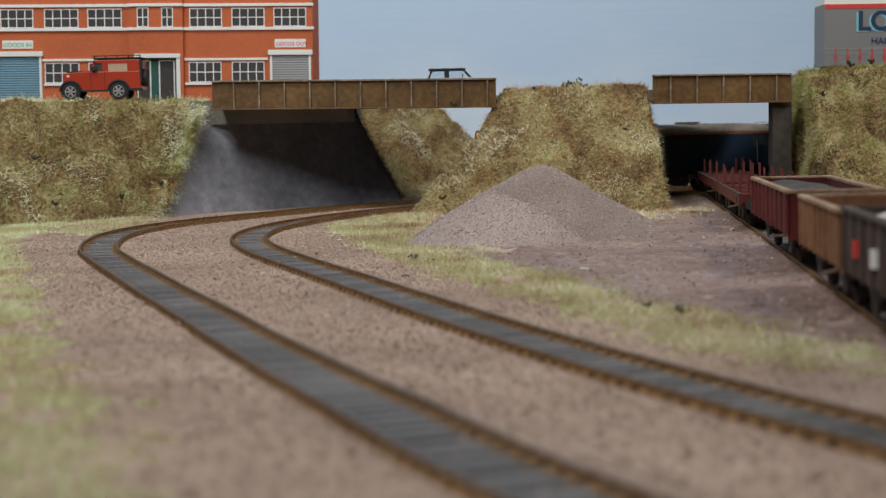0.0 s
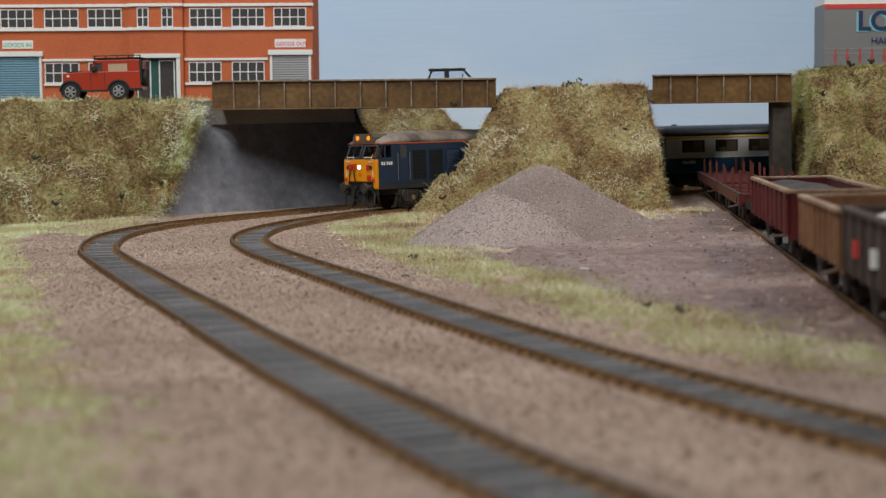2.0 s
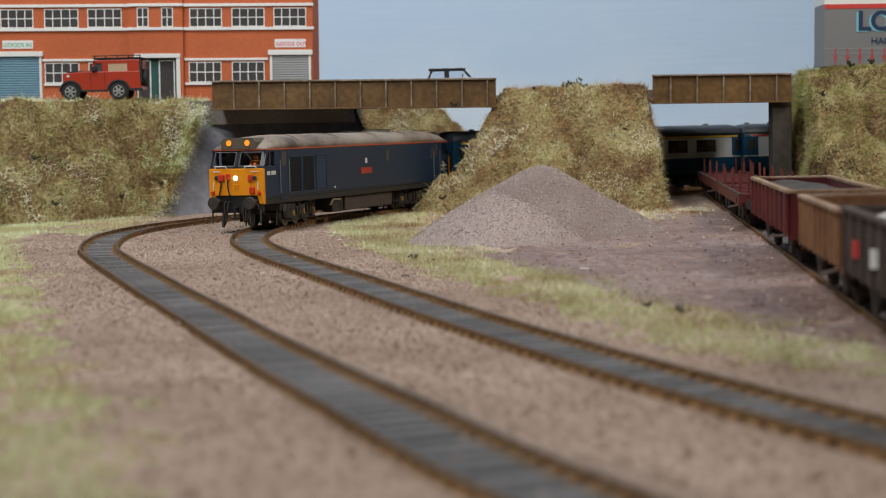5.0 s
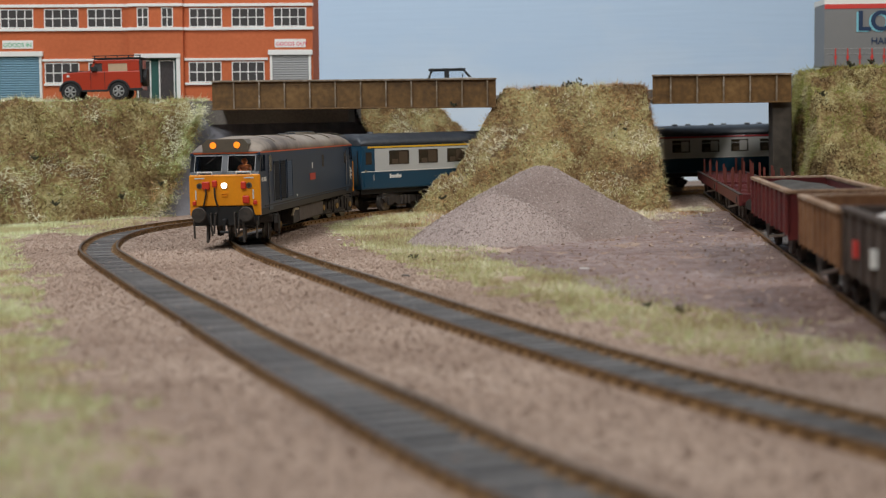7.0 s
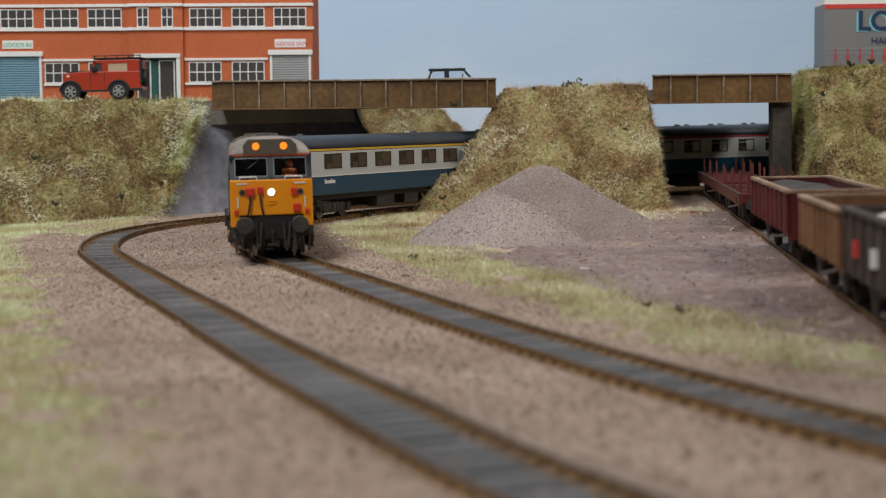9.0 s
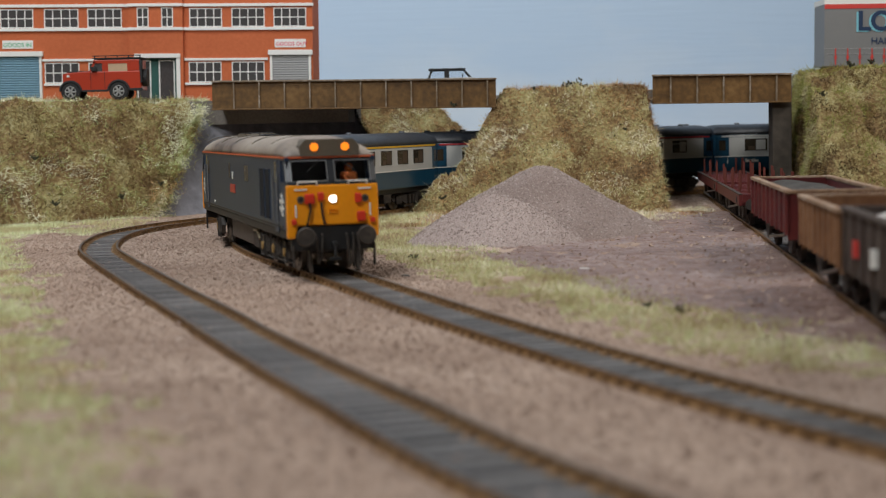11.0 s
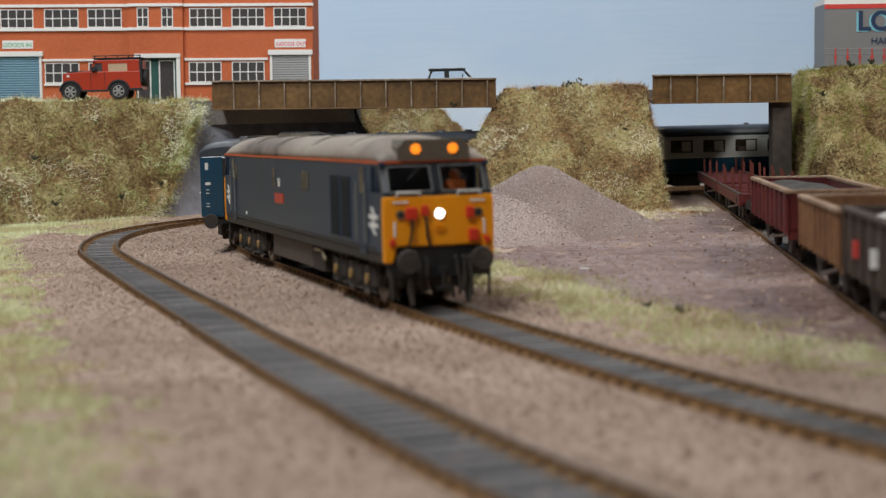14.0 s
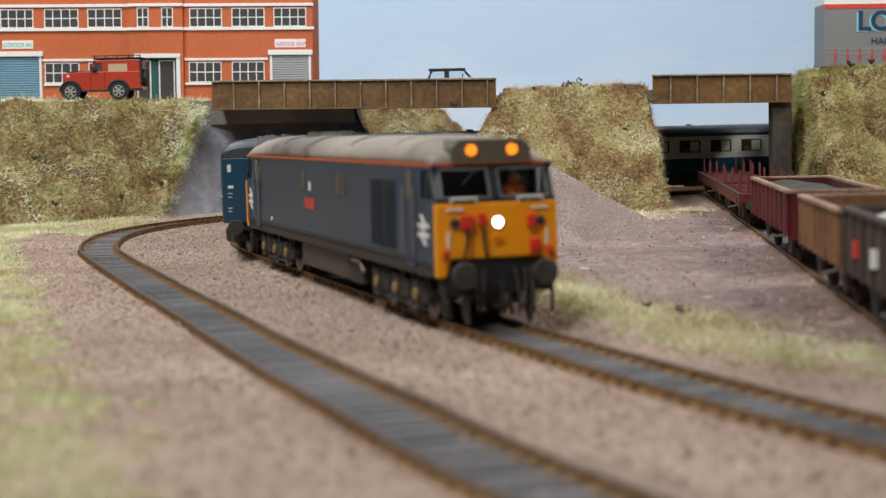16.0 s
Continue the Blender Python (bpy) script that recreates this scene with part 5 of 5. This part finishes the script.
    for a, b in (((0.9, -1.5, 23.6), (0.9, -1.5, 24.8)), ((0.9, 1.5, 23.6), (0.9, 1.5, 24.8)), ((0.9, -1.5, 24.8), (0.9, 1.5, 24.8)), ((0.9, -1.5, 23.5), (0.9, 1.5, 23.5))):
        tube(bm, a, b, 0.25, 6)
    add("lamp_bracket", bm, "yellow")
    # brow with the two amber lamps
    bm = bmesh.new()
    prism(bm, [(-11.2, 44.6), (11.2, 44.6), (11.4, 48.6), (9.0, 51.0), (-9.0, 51.0), (-11.4, 48.6)], "x", -16, -3.2)
    brow = add("headcode_box", bm, "brow", "brown-grey headcode brow")
    for sgn in (-1, 1):
        part("amber_lamp", local(tube(bmesh.new(), (-3.3, sgn * 5.9, 48.1), (-2.7, sgn * 5.9, 48.1), 1.55, 20), turn), "orange_lamp" if lit else "pane", brow, "glowing amber lamp" if lit else "")
    add("cab_bulkhead", boxes((-15.45, -14.9, -15.6, 15.6, 34.2, 44.2)), "cab_inside", "grey-brown cab back wall")
    # bufferbeam and pipework
    add("bufferbeam", boxes((-3, -0.4, -16, 16, 9.2, 18.8, 0.3)), "black", "black bufferbeam")
    for y, z1, bend in ((-7, 4.5, 1), (-4.6, 5.5, -1), (4.8, 4.0, 1), (7.4, 5.0, -1), (8.9, 3.4, 1)):
        bm = bmesh.new()
        pts = [(0, y, 15.5), (1.8, y, 14.6), (2.4, y + bend * 0.4, 10), (2.0, y + bend * 0.8, z1)]
        for a, b in zip(pts, pts[1:]):
            tube(bm, a, b, 0.5, 7)
        add("brake_hose", bm, "bogie", "dangling brake hose")
    bm = bmesh.new()
    pts = [(1.4, 11 + 3.6 * math.cos(a), 12 + 3.2 * math.sin(a)) for a in np.linspace(-0.4, 5.2, 14)]
    for a, b in zip(pts, pts[1:]):
        tube(bm, a, b, 0.32, 6)
    add("coiled_cable", bm, "bogie", "coiled grey cable round the buffer")
    bm = bmesh.new()
    box(bm, 0, 2.8, -1.0, 1.0, 10.6, 12.6, 0.3)
    tube(bm, (2.6, 0, 11.4), (3.0, 0, 6.8), 0.55, 8)
    box(bm, 2.0, 3.6, -2.3, 2.3, 5.6, 6.8, 0.3)
    add("coupling", bm, "black")
    bm = bmesh.new()
    for sgn in (-1, 1):
        prism(bm, [(-3, 9.5), (0.5, 9.5), (1.4, 1.4), (0.2, 1.0), (-3, 4.5)], "y", sgn * 9.0 - 0.5, sgn * 9.0 + 0.5)
        tube(bm, (0.6, sgn * 15.6, 11.5), (0.8, sgn * 15.4, 3.2), 0.5, 7)
    add("guard_iron", bm, "bogie")
    for sgn in (-1, 1):
        bm = bmesh.new()
        tube(bm, (-0.6, sgn * 11.6, 14.9), (3.9, sgn * 11.6, 14.9), 2.0, 16)
        tube(bm, (3.5, sgn * 11.6, 14.9), (6.0, sgn * 11.6, 14.9), 1.3, 12)
        bmesh.ops.create_cone(bm, cap_ends=True, segments=24, radius1=3.7, radius2=3.3, depth=1.0, matrix=Matrix.Translation((6.4, sgn * 11.6, 14.9)) @ Matrix.Rotation(math.pi / 2, 4, "Y"))
        add("buffer", bm, "bogie", "greasy dark oval buffer")


def rail_arrow(root, y, x0, z0, size, fwd):
    """The white double-arrow emblem as plain bars."""
    bm = bmesh.new()
    t = size * 0.16
    for z in (z0 - size * 0.17, z0 + size * 0.17):
        box(bm, x0 - size * 0.66, x0 + size * 0.66, *sorted((y, y + math.copysign(0.12, y))), z - t / 2, z + t / 2)
    for z, s in ((z0 + size * 0.36, 1), (z0, 1), (z0 - size * 0.36, 1)):
        dz = size * 0.19
        a = [(x0 - fwd * size * 0.44, z + dz), (x0 - fwd * size * 0.12, z + dz), (x0 + fwd * size * 0.44, z - dz), (x0 + fwd * size * 0.12, z - dz)]
        prism(bm, a, "y", *sorted((y, y + math.copysign(0.13, y))))
    return part("emblem", bm, "chrome", root, "white double-arrow emblem")


def build_loco():
    root = empty("locomotive", Matrix.Identity(4), "weathered dark blue diesel locomotive with a yellow front", "locomotive")
    bm = bmesh.new()
    prism(bm, [(-1, 17), (-261, 17), (-261, 34), (-1, 34)], "y", -17.3, 17.3)
    box(bm, -246.5, -15.5, -17.3, 17.3, 34.01, 44.4)
    part("body", bm, "blue", root, "dark blue bodyside")
    part("skirt", boxes((-260.6, -1.4, -17.0, 17.0, 13.6, 17.0, 0.4)), "skirt", root, "grime-covered lower skirt")
    bm = bmesh.new()
    sweep_roof(bm, [(-258.2, 17.2, 44.4, 45.2), (-256, 17.3, 44.4, 47.5), (-250, 17.4, 44.4, 50.2), (-240, 17.4, 44.4, 51.6), (-226, 17.4, 44.4, 52.3), (-36, 17.4, 44.4, 52.3), (-22, 17.4, 44.4, 51.6), (-12, 17.4, 44.4, 50.2), (-6, 17.3, 44.4, 47.5), (-3.8, 17.2, 44.4, 45.2)])
    roof = part("roof", bm, "loco_roof", root, "dusty grey roof streaked with soot")
    part("cantrail_stripe", boxes((-258.6, -3.6, -17.55, 17.55, 43.95, 44.65)), "stripe", root, "thin orange cantrail stripe")
    # roof hatches and panel joints
    for x0, x1 in ((-250, -196), (-192, -150), (-146, -96), (-92, -44)):
        bm = bmesh.new()
        for x in (x0, x1):
            for i in range(10):
                a0, a1 = math.pi * (0.18 + 0.064 * i), math.pi * (0.18 + 0.064 * (i + 1))
                p = [(x, 17.4 * math.copysign(abs(math.cos(a)) ** 0.72, math.cos(a)), 44.45 + 7.9 * abs(math.sin(a)) ** 0.85) for a in (a0, a1)]
                tube(bm, p[0], p[1], 0.22, 5)
        part("roof_joint", bm, "brow", roof)
    for sgn in (-1, 1):
        for x in (-232, -120):
            bm = bmesh.new()
            for a, b in (((x - 7, 15.6), (x + 7, 15.6)), ((x - 7, 13.6), (x + 7, 13.6)), ((x - 7, 15.6), (x - 7, 13.6)), ((x + 7, 15.6), (x + 7, 13.6))):
                z = {15.6: 47.0, 13.6: 49.4}
                tube(bm, (a[0], sgn * a[1], z[a[1]]), (b[0], sgn * b[1], z[b[1]]), 0.25, 5)
            part("roof_hatch", bm, "brow", roof)
    bm = bmesh.new()
    bmesh.ops.create_cone(bm, cap_ends=True, segments=28, radius1=9.5, radius2=8.8, depth=1.6, matrix=Matrix.Translation((-180, 0, 52.6)))
    fan = part("fan_ring", bm, "brow", roof, "round roof fan cowl")
    bm = bmesh.new()
    for k in range(-3, 4):
        tube(bm, (-188, k * 2.2, 53.6), (-172, k * 2.2, 53.6), 0.25, 5)
    part("fan_grille", bm, "black", fan)
    bm = bmesh.new()
    box(bm, -152, -136, -3.5, 3.5, 52.0, 53.1, 0.4)
    part("exhaust", bm, "black", roof, "sooty exhaust port")
    for end in (False, True):
        loco_end(root, end, not end)
    # side details
    for sgn in (-1, 1):
        def yy(a, b):
            return sorted((sgn * a, sgn * b))
        for x0, x1, mat, lab in ((-43.5, -31.5, "louvre", "black louvred grille"), (-58.5, -46.5, "louvre", "black louvred grille"), (-74.5, -62, "blue", "blue louvred grille")) if sgn > 0 else ((-49.5, -38.5, "louvre", "black louvred grille"), (-63.5, -52.5, "louvre", "black louvred grille")):
            g = part("grille", boxes((x0, x1, *yy(17.2, 17.4), 19.6, 39.2, 0.08)), mat, root, lab)
            bm = bmesh.new()
            for i in range(16):
                z = 20.4 + i * 1.16
                prism(bm, [(sgn * 17.3, z + 0.8), (sgn * 17.75, z), (sgn * 17.3, z - 0.1)], "x", x0 + 0.6, x1 - 0.6)
            part("louvres", bm, mat, g)
            bm = bmesh.new()
            box(bm, x0 - 0.4, x0, *yy(17.2, 17.6), 19.2, 39.6)
            box(bm, x1, x1 + 0.4, *yy(17.2, 17.6), 19.2, 39.6)
            box(bm, x0, x1, *yy(17.2, 17.6), 39.2, 39.6)
            box(bm, x0, x1, *yy(17.2, 17.6), 19.2, 19.6)
            part("grille_frame", bm, "blue", g)
        for xd in (-23.5, -262 + 23.5):
            d = part("cab_door", boxes((xd - 4.2, xd + 4.2, *yy(17.2, 17.5), 15.5, 43.4, 0.1)), "blue", root)
            part("door_window", boxes((xd - 2.6, xd + 2.6, *yy(17.4, 17.6), 34.5, 42.6)), "pane", d)
            for h in (xd - 5.2, xd + 5.2):
                part("handrail", tube(bmesh.new(), (h, sgn * 18.0, 19.5), (h, sgn * 18.0, 38.0), 0.3, 6), "gasket", root, "grey upright door handrail")
        xp = -145 if sgn < 0 else -129
        part("nameplate", boxes((xp - 7.6, xp + 7.6, *yy(17.25, 17.6), 26.6, 30.4)), "plate_red", root, "red nameplate with worn lettering")
        part("crest", boxes((xp - 1.4, xp + 1.4, *yy(17.25, 17.5), 33.0, 36.2, 0.1)), "chrome", root, "small pale crest")
        for xw, zw in (((-98, 36.4), (-104, 36.4), (-154, 36.5), (-232, 36.8)) if sgn < 0 else ((-160, 36.5), (-232, 36.8))):
            w = part("side_window", boxes((xw - 1.9, xw + 1.9, *yy(17.25, 17.5), zw - 3.4, zw + 3.4, 0.1)), "pane", root)
            bm = bmesh.new()
            for a, b in ((xw - 2.1, xw - 1.8), (xw + 1.8, xw + 2.1)):
                box(bm, a, b, *yy(17.25, 17.65), zw - 3.5, zw + 3.5)
            part("window_frame", bm, "brow", w)
        part("filler_cap", tube(bmesh.new(), (-85.5 if sgn > 0 else -211, sgn * 17.2, 19.8), (-85.5 if sgn > 0 else -211, sgn * 17.7, 19.8), 0.7, 12), "chrome", root, "white filler cap")
        if sgn < 0:
            rail_arrow(root, -17.4, -11.0, 26.4, 7.6, 1)
            rail_arrow(root, -17.4, -251.5, 26.4, 7.6, 1)
        else:
            rail_arrow(root, 17.4, -251.5, 26.4, 7.6, -1)
        bm = bmesh.new()
        for i, xb in enumerate((-5.0, -6.9, -9.6, -11.4, -13.2)):
            box(bm, xb - 0.7, xb + 0.7, *yy(17.35, 17.5), 30.0, 32.2)
        if sgn > 0:
            part("running_number", bm, "chrome", root, "white bars of the running number")
        else:
            bm.free()
        for x0, x1, z0 in ((-252, -10, 17.0),):
            part("body_rib", boxes((x0, x1, *yy(17.2, 17.5), z0 + 0.6, z0 + 1.2)), "skirt", root)
    # tank and boxes between the bogies
    tank = part("fuel_tank", boxes((-172, -104, -14.5, 14.5, 4.6, 13.4, 0.8)), "tank", root, "brown-grey fuel tank")
    for sgn in (-1, 1):
        part("battery_box", boxes((-100, -86, *sorted((sgn * 8, sgn * 15)), 4.5, 13.0, 0.5)), "bogie", root)
        bm = bmesh.new()
        tube(bm, (-96, sgn * 15.4, 12.0), (-86, sgn * 15.4, 12.4), 0.7, 8)
        tube(bm, (-86, sgn * 15.4, 12.4), (-83, sgn * 15.0, 9.0), 0.7, 8)
        part("pipe", bm, "brass", root, "worn copper pipe")
    # a plain little figure at the controls
    bm = bmesh.new()
    box(bm, -10.5, -6.5, 5.0, 11.5, 30, 38.5, 1.3)
    bmesh.ops.create_uvsphere(bm, u_segments=12, v_segments=8, radius=1.7, matrix=Matrix.Translation((-8.2, 8.2, 40.0)))
    tube(bm, (-7.5, 5.6, 37), (-4.5, 6.8, 34.6), 0.8, 8)
    part("driver_doll", bm, "hivis", root, "plain orange doll in the cab")
    part("cab_desk", boxes((-6, -2.5, -15, 15, 33.6, 35.4, 0.4)), "black", root)
    bogies = [diesel_bogie(root, -46), diesel_bogie(root, -216)]
    return root, bogies


loco, loco_bogies = build_loco()


def build_coach(kind):
    """kind: first (yellow stripe), diner (red stripe, roof vents), plain."""
    label = {"first": "blue and pearl grey passenger coach with a yellow stripe", "diner": "blue and pearl grey dining coach with a red stripe",
             "plain": "blue and pearl grey passenger coach with wide windows"}[kind]
    root = empty("coach", Matrix.Identity(4), label, "coach", "coaches of the train")
    part("body", boxes((-260, 0, -17.2, 17.2, 14.6, 43.6, 0.8)), "coach_blue", root, "glossy rail blue body")
    bm = bmesh.new()
    sweep_roof(bm, [(-260.2, 17.2, 43.4, 47.5), (-259, 17.4, 43.4, 50.4), (-254, 17.5, 43.4, 51.2), (-6, 17.5, 43.4, 51.2), (-1, 17.4, 43.4, 50.4), (0.2, 17.2, 43.4, 47.5)])
    roof = part("roof", bm, "coach_roof", root, "dark slate roof")
    vents = [(-10 - 15 * i, 5.5 if i % 2 else -5.5) for i in range(17)] if kind == "diner" else [(-24, 0), (-150, 0), (-236, 0)]
    for x, y in vents:
        bm = bmesh.new()
        bmesh.ops.create_cone(bm, cap_ends=True, segments=12, radius1=2.6, radius2=1.8, depth=1.8, matrix=Matrix.Translation((x, y, 51.4)))
        part("roof_vent", bm, "coach_roof", roof)
    wide, pitch = (18.4, 27.0) if kind != "diner" else (14.5, 24.0)
    count = 8 if kind != "diner" else 9
    for sgn in (-1, 1):
        def yy(a, b):
            return sorted((sgn * a, sgn * b))
        part("grey_band", boxes((-248, -12, *yy(17.0, 17.4), 26.6, 41.2)), "coach_grey", root, "pearl grey window band")
        part("band_line", boxes((-260, 0, *yy(17.0, 17.5), 26.0, 26.6)), "chrome", root, "thin white lining")
        if kind != "plain":
            part("class_stripe", boxes((-254, -6, *yy(17.0, 17.5), 41.6, 42.8)), "first_yellow" if kind == "first" else "diner_red", root, "yellow class stripe" if kind == "first" else "red dining stripe")
        else:
            part("class_stripe", boxes((-254, -6, *yy(17.0, 17.45), 41.4, 42.6)), "coach_grey", root, "pale cantrail")
        for i in range(count):
            x = -24.5 - pitch * i
            w = part("window", boxes((x - wide, x, *yy(17.1, 17.55), 30.4, 39.8, 0.15)), "coach_window", root, "dark tinted window")
            bm = bmesh.new()
            for a, b, c, d in ((x - wide - 0.4, x - wide, 30, 40.2), (x, x + 0.4, 30, 40.2), (x - wide, x, 39.8, 40.2), (x - wide, x, 30.0, 30.4)):
                box(bm, a, b, *yy(17.1, 17.7), c, d)
            if kind == "diner":
                box(bm, x - wide, x, *yy(17.2, 17.65), 37.0, 37.5)
            part("window_frame", bm, "coach_grey", w)
            part("seat_back", boxes((x - wide * 0.45, x - wide * 0.15, *yy(17.5, 17.58), 30.8, 34.0)), "table_brown", w)
            # flat patch on the pane, painted as far-side light; brown in first class
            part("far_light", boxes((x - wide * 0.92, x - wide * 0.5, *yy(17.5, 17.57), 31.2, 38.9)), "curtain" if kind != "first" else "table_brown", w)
        for xd in (-6.5, -253.5):
            d = part("door", boxes((xd - 4.2, xd + 4.2, *yy(17.1, 17.45), 16, 41.2, 0.1)), "coach_blue", root)
            part("door_window", boxes((xd - 2.6, xd + 2.6, *yy(17.4, 17.6), 31.0, 39.0)), "coach_window", d)
            part("door_handle", boxes((xd + 2.8, xd + 3.4, *yy(17.4, 17.9), 26, 27.6)), "brass", d)
        if kind != "diner":
            bm = bmesh.new()
            for k in range(8):
                box(bm, -26 - k * 1.35, -25 - k * 1.35, *yy(17.1, 17.45), 21.6, 23.6 + (0.8 if k in (0, 5) else 0))
            part("lettering", bm, "chrome", root, "white bars of the service lettering")
            part("class_numeral", boxes((-11.0, -10.2, *yy(17.1, 17.45), 20.6, 24.2)), "chrome", root, "white class numeral")
    # ends, gangways, underframe
    for x, f in ((0, 1), (-260, -1)):
        g = part("gangway", boxes((*sorted((x - f, x + f * 1.6)), -6.2, 6.2, 14.8, 42.5, 0.4)), "black", root, "black corridor gangway")
        bm = bmesh.new()
        for k in range(5):
            box(bm, *sorted((x + f * 1.2, x + f * 1.9)), -5.8, 5.8, 18 + k * 5, 18.8 + k * 5)
        part("bellows_rib", bm, "bogie", g)
        bm = bmesh.new()
        box(bm, *sorted((x, x + f * 0.35)), -14.6, -13.1, 37, 40.2)
        part("end_label", bm, "chrome", root, "small white and red end label")
        bm = bmesh.new()
        for z in (29.8, 27.4, 25.8, 21.0, 19.6):
            box(bm, *sorted((x, x + f * 0.3)), -14.6, -14.6 + (2.4 if z == 29.8 else 1.8), z, z + (1.3 if z == 29.8 else 0.35))
        part("end_lettering", bm, "chrome", root, "white bars of end lettering")
        tube_bm = tube(bmesh.new(), (x + f * 0.6, 14.2, 18), (x + f * 0.6, 14.2, 40), 0.3, 6)
        part("end_rail", tube_bm, "black", root)
        buffer_pair(root, x - f * 1.5, f, 13.0)
    part("underframe", boxes((-258, -2, -14, 14, 11.4, 14.8, 0.3)), "black", root, "black underframe")
    for x0, x1, z0 in ((-104, -84, 4.6), (-132, -116, 5.2), (-160, -142, 4.2), (-182, -170, 5.6)):
        for sgn in (-1, 1):
            part("equipment_box", boxes((x0, x1, *sorted((sgn * 6, sgn * 14.5)), z0, 11.4, 0.4)), "bogie", root)
    bogies = [coach_bogie(root, -38), coach_bogie(root, -222)]
    return root, bogies


coaches = [build_coach(k) for k in ("first", "diner", "plain")]


def motions():
    """The train runs along the line; bogies follow the curve and wheels roll."""
    def run(thing, bogies, lead, overhang, centres, radius):
        rows, brow = [], [[] for _ in bogies]
        for t, s in FACE:
            p, a = car_pose(s + lead, overhang, centres)
            rows.append((t, place(p[0], p[1], 0, 0, 0, a)))
            for k, off in enumerate((overhang, overhang + centres)):
                d = -tangent(LINE, s + lead + off)
                turn = math.degrees(math.atan2(d[1], d[0])) - a
                turn = (turn + 180) % 360 - 180
                brow[k].append((t, place(-off, 0, 0, 0, 0, turn)))
        walk(thing, rows)
        for (bogie, wheels), r in zip(bogies, brow):
            walk(bogie, r)
            for w in wheels:
                x, _, z = w.location
                walk(w, [(i / 10, Matrix.Translation((x, 0, z)) @ Matrix.Rotation((FACE[0][1] - face_at(i / 10)) / radius, 4, "Y")) for i in range(161)])
    run(loco, loco_bogies, 0, 46, 170, 7.2)
    for k, (c, b) in enumerate(coaches):
        run(c, b, 275 + 263 * k, 38, 184, 6.0)


motions()
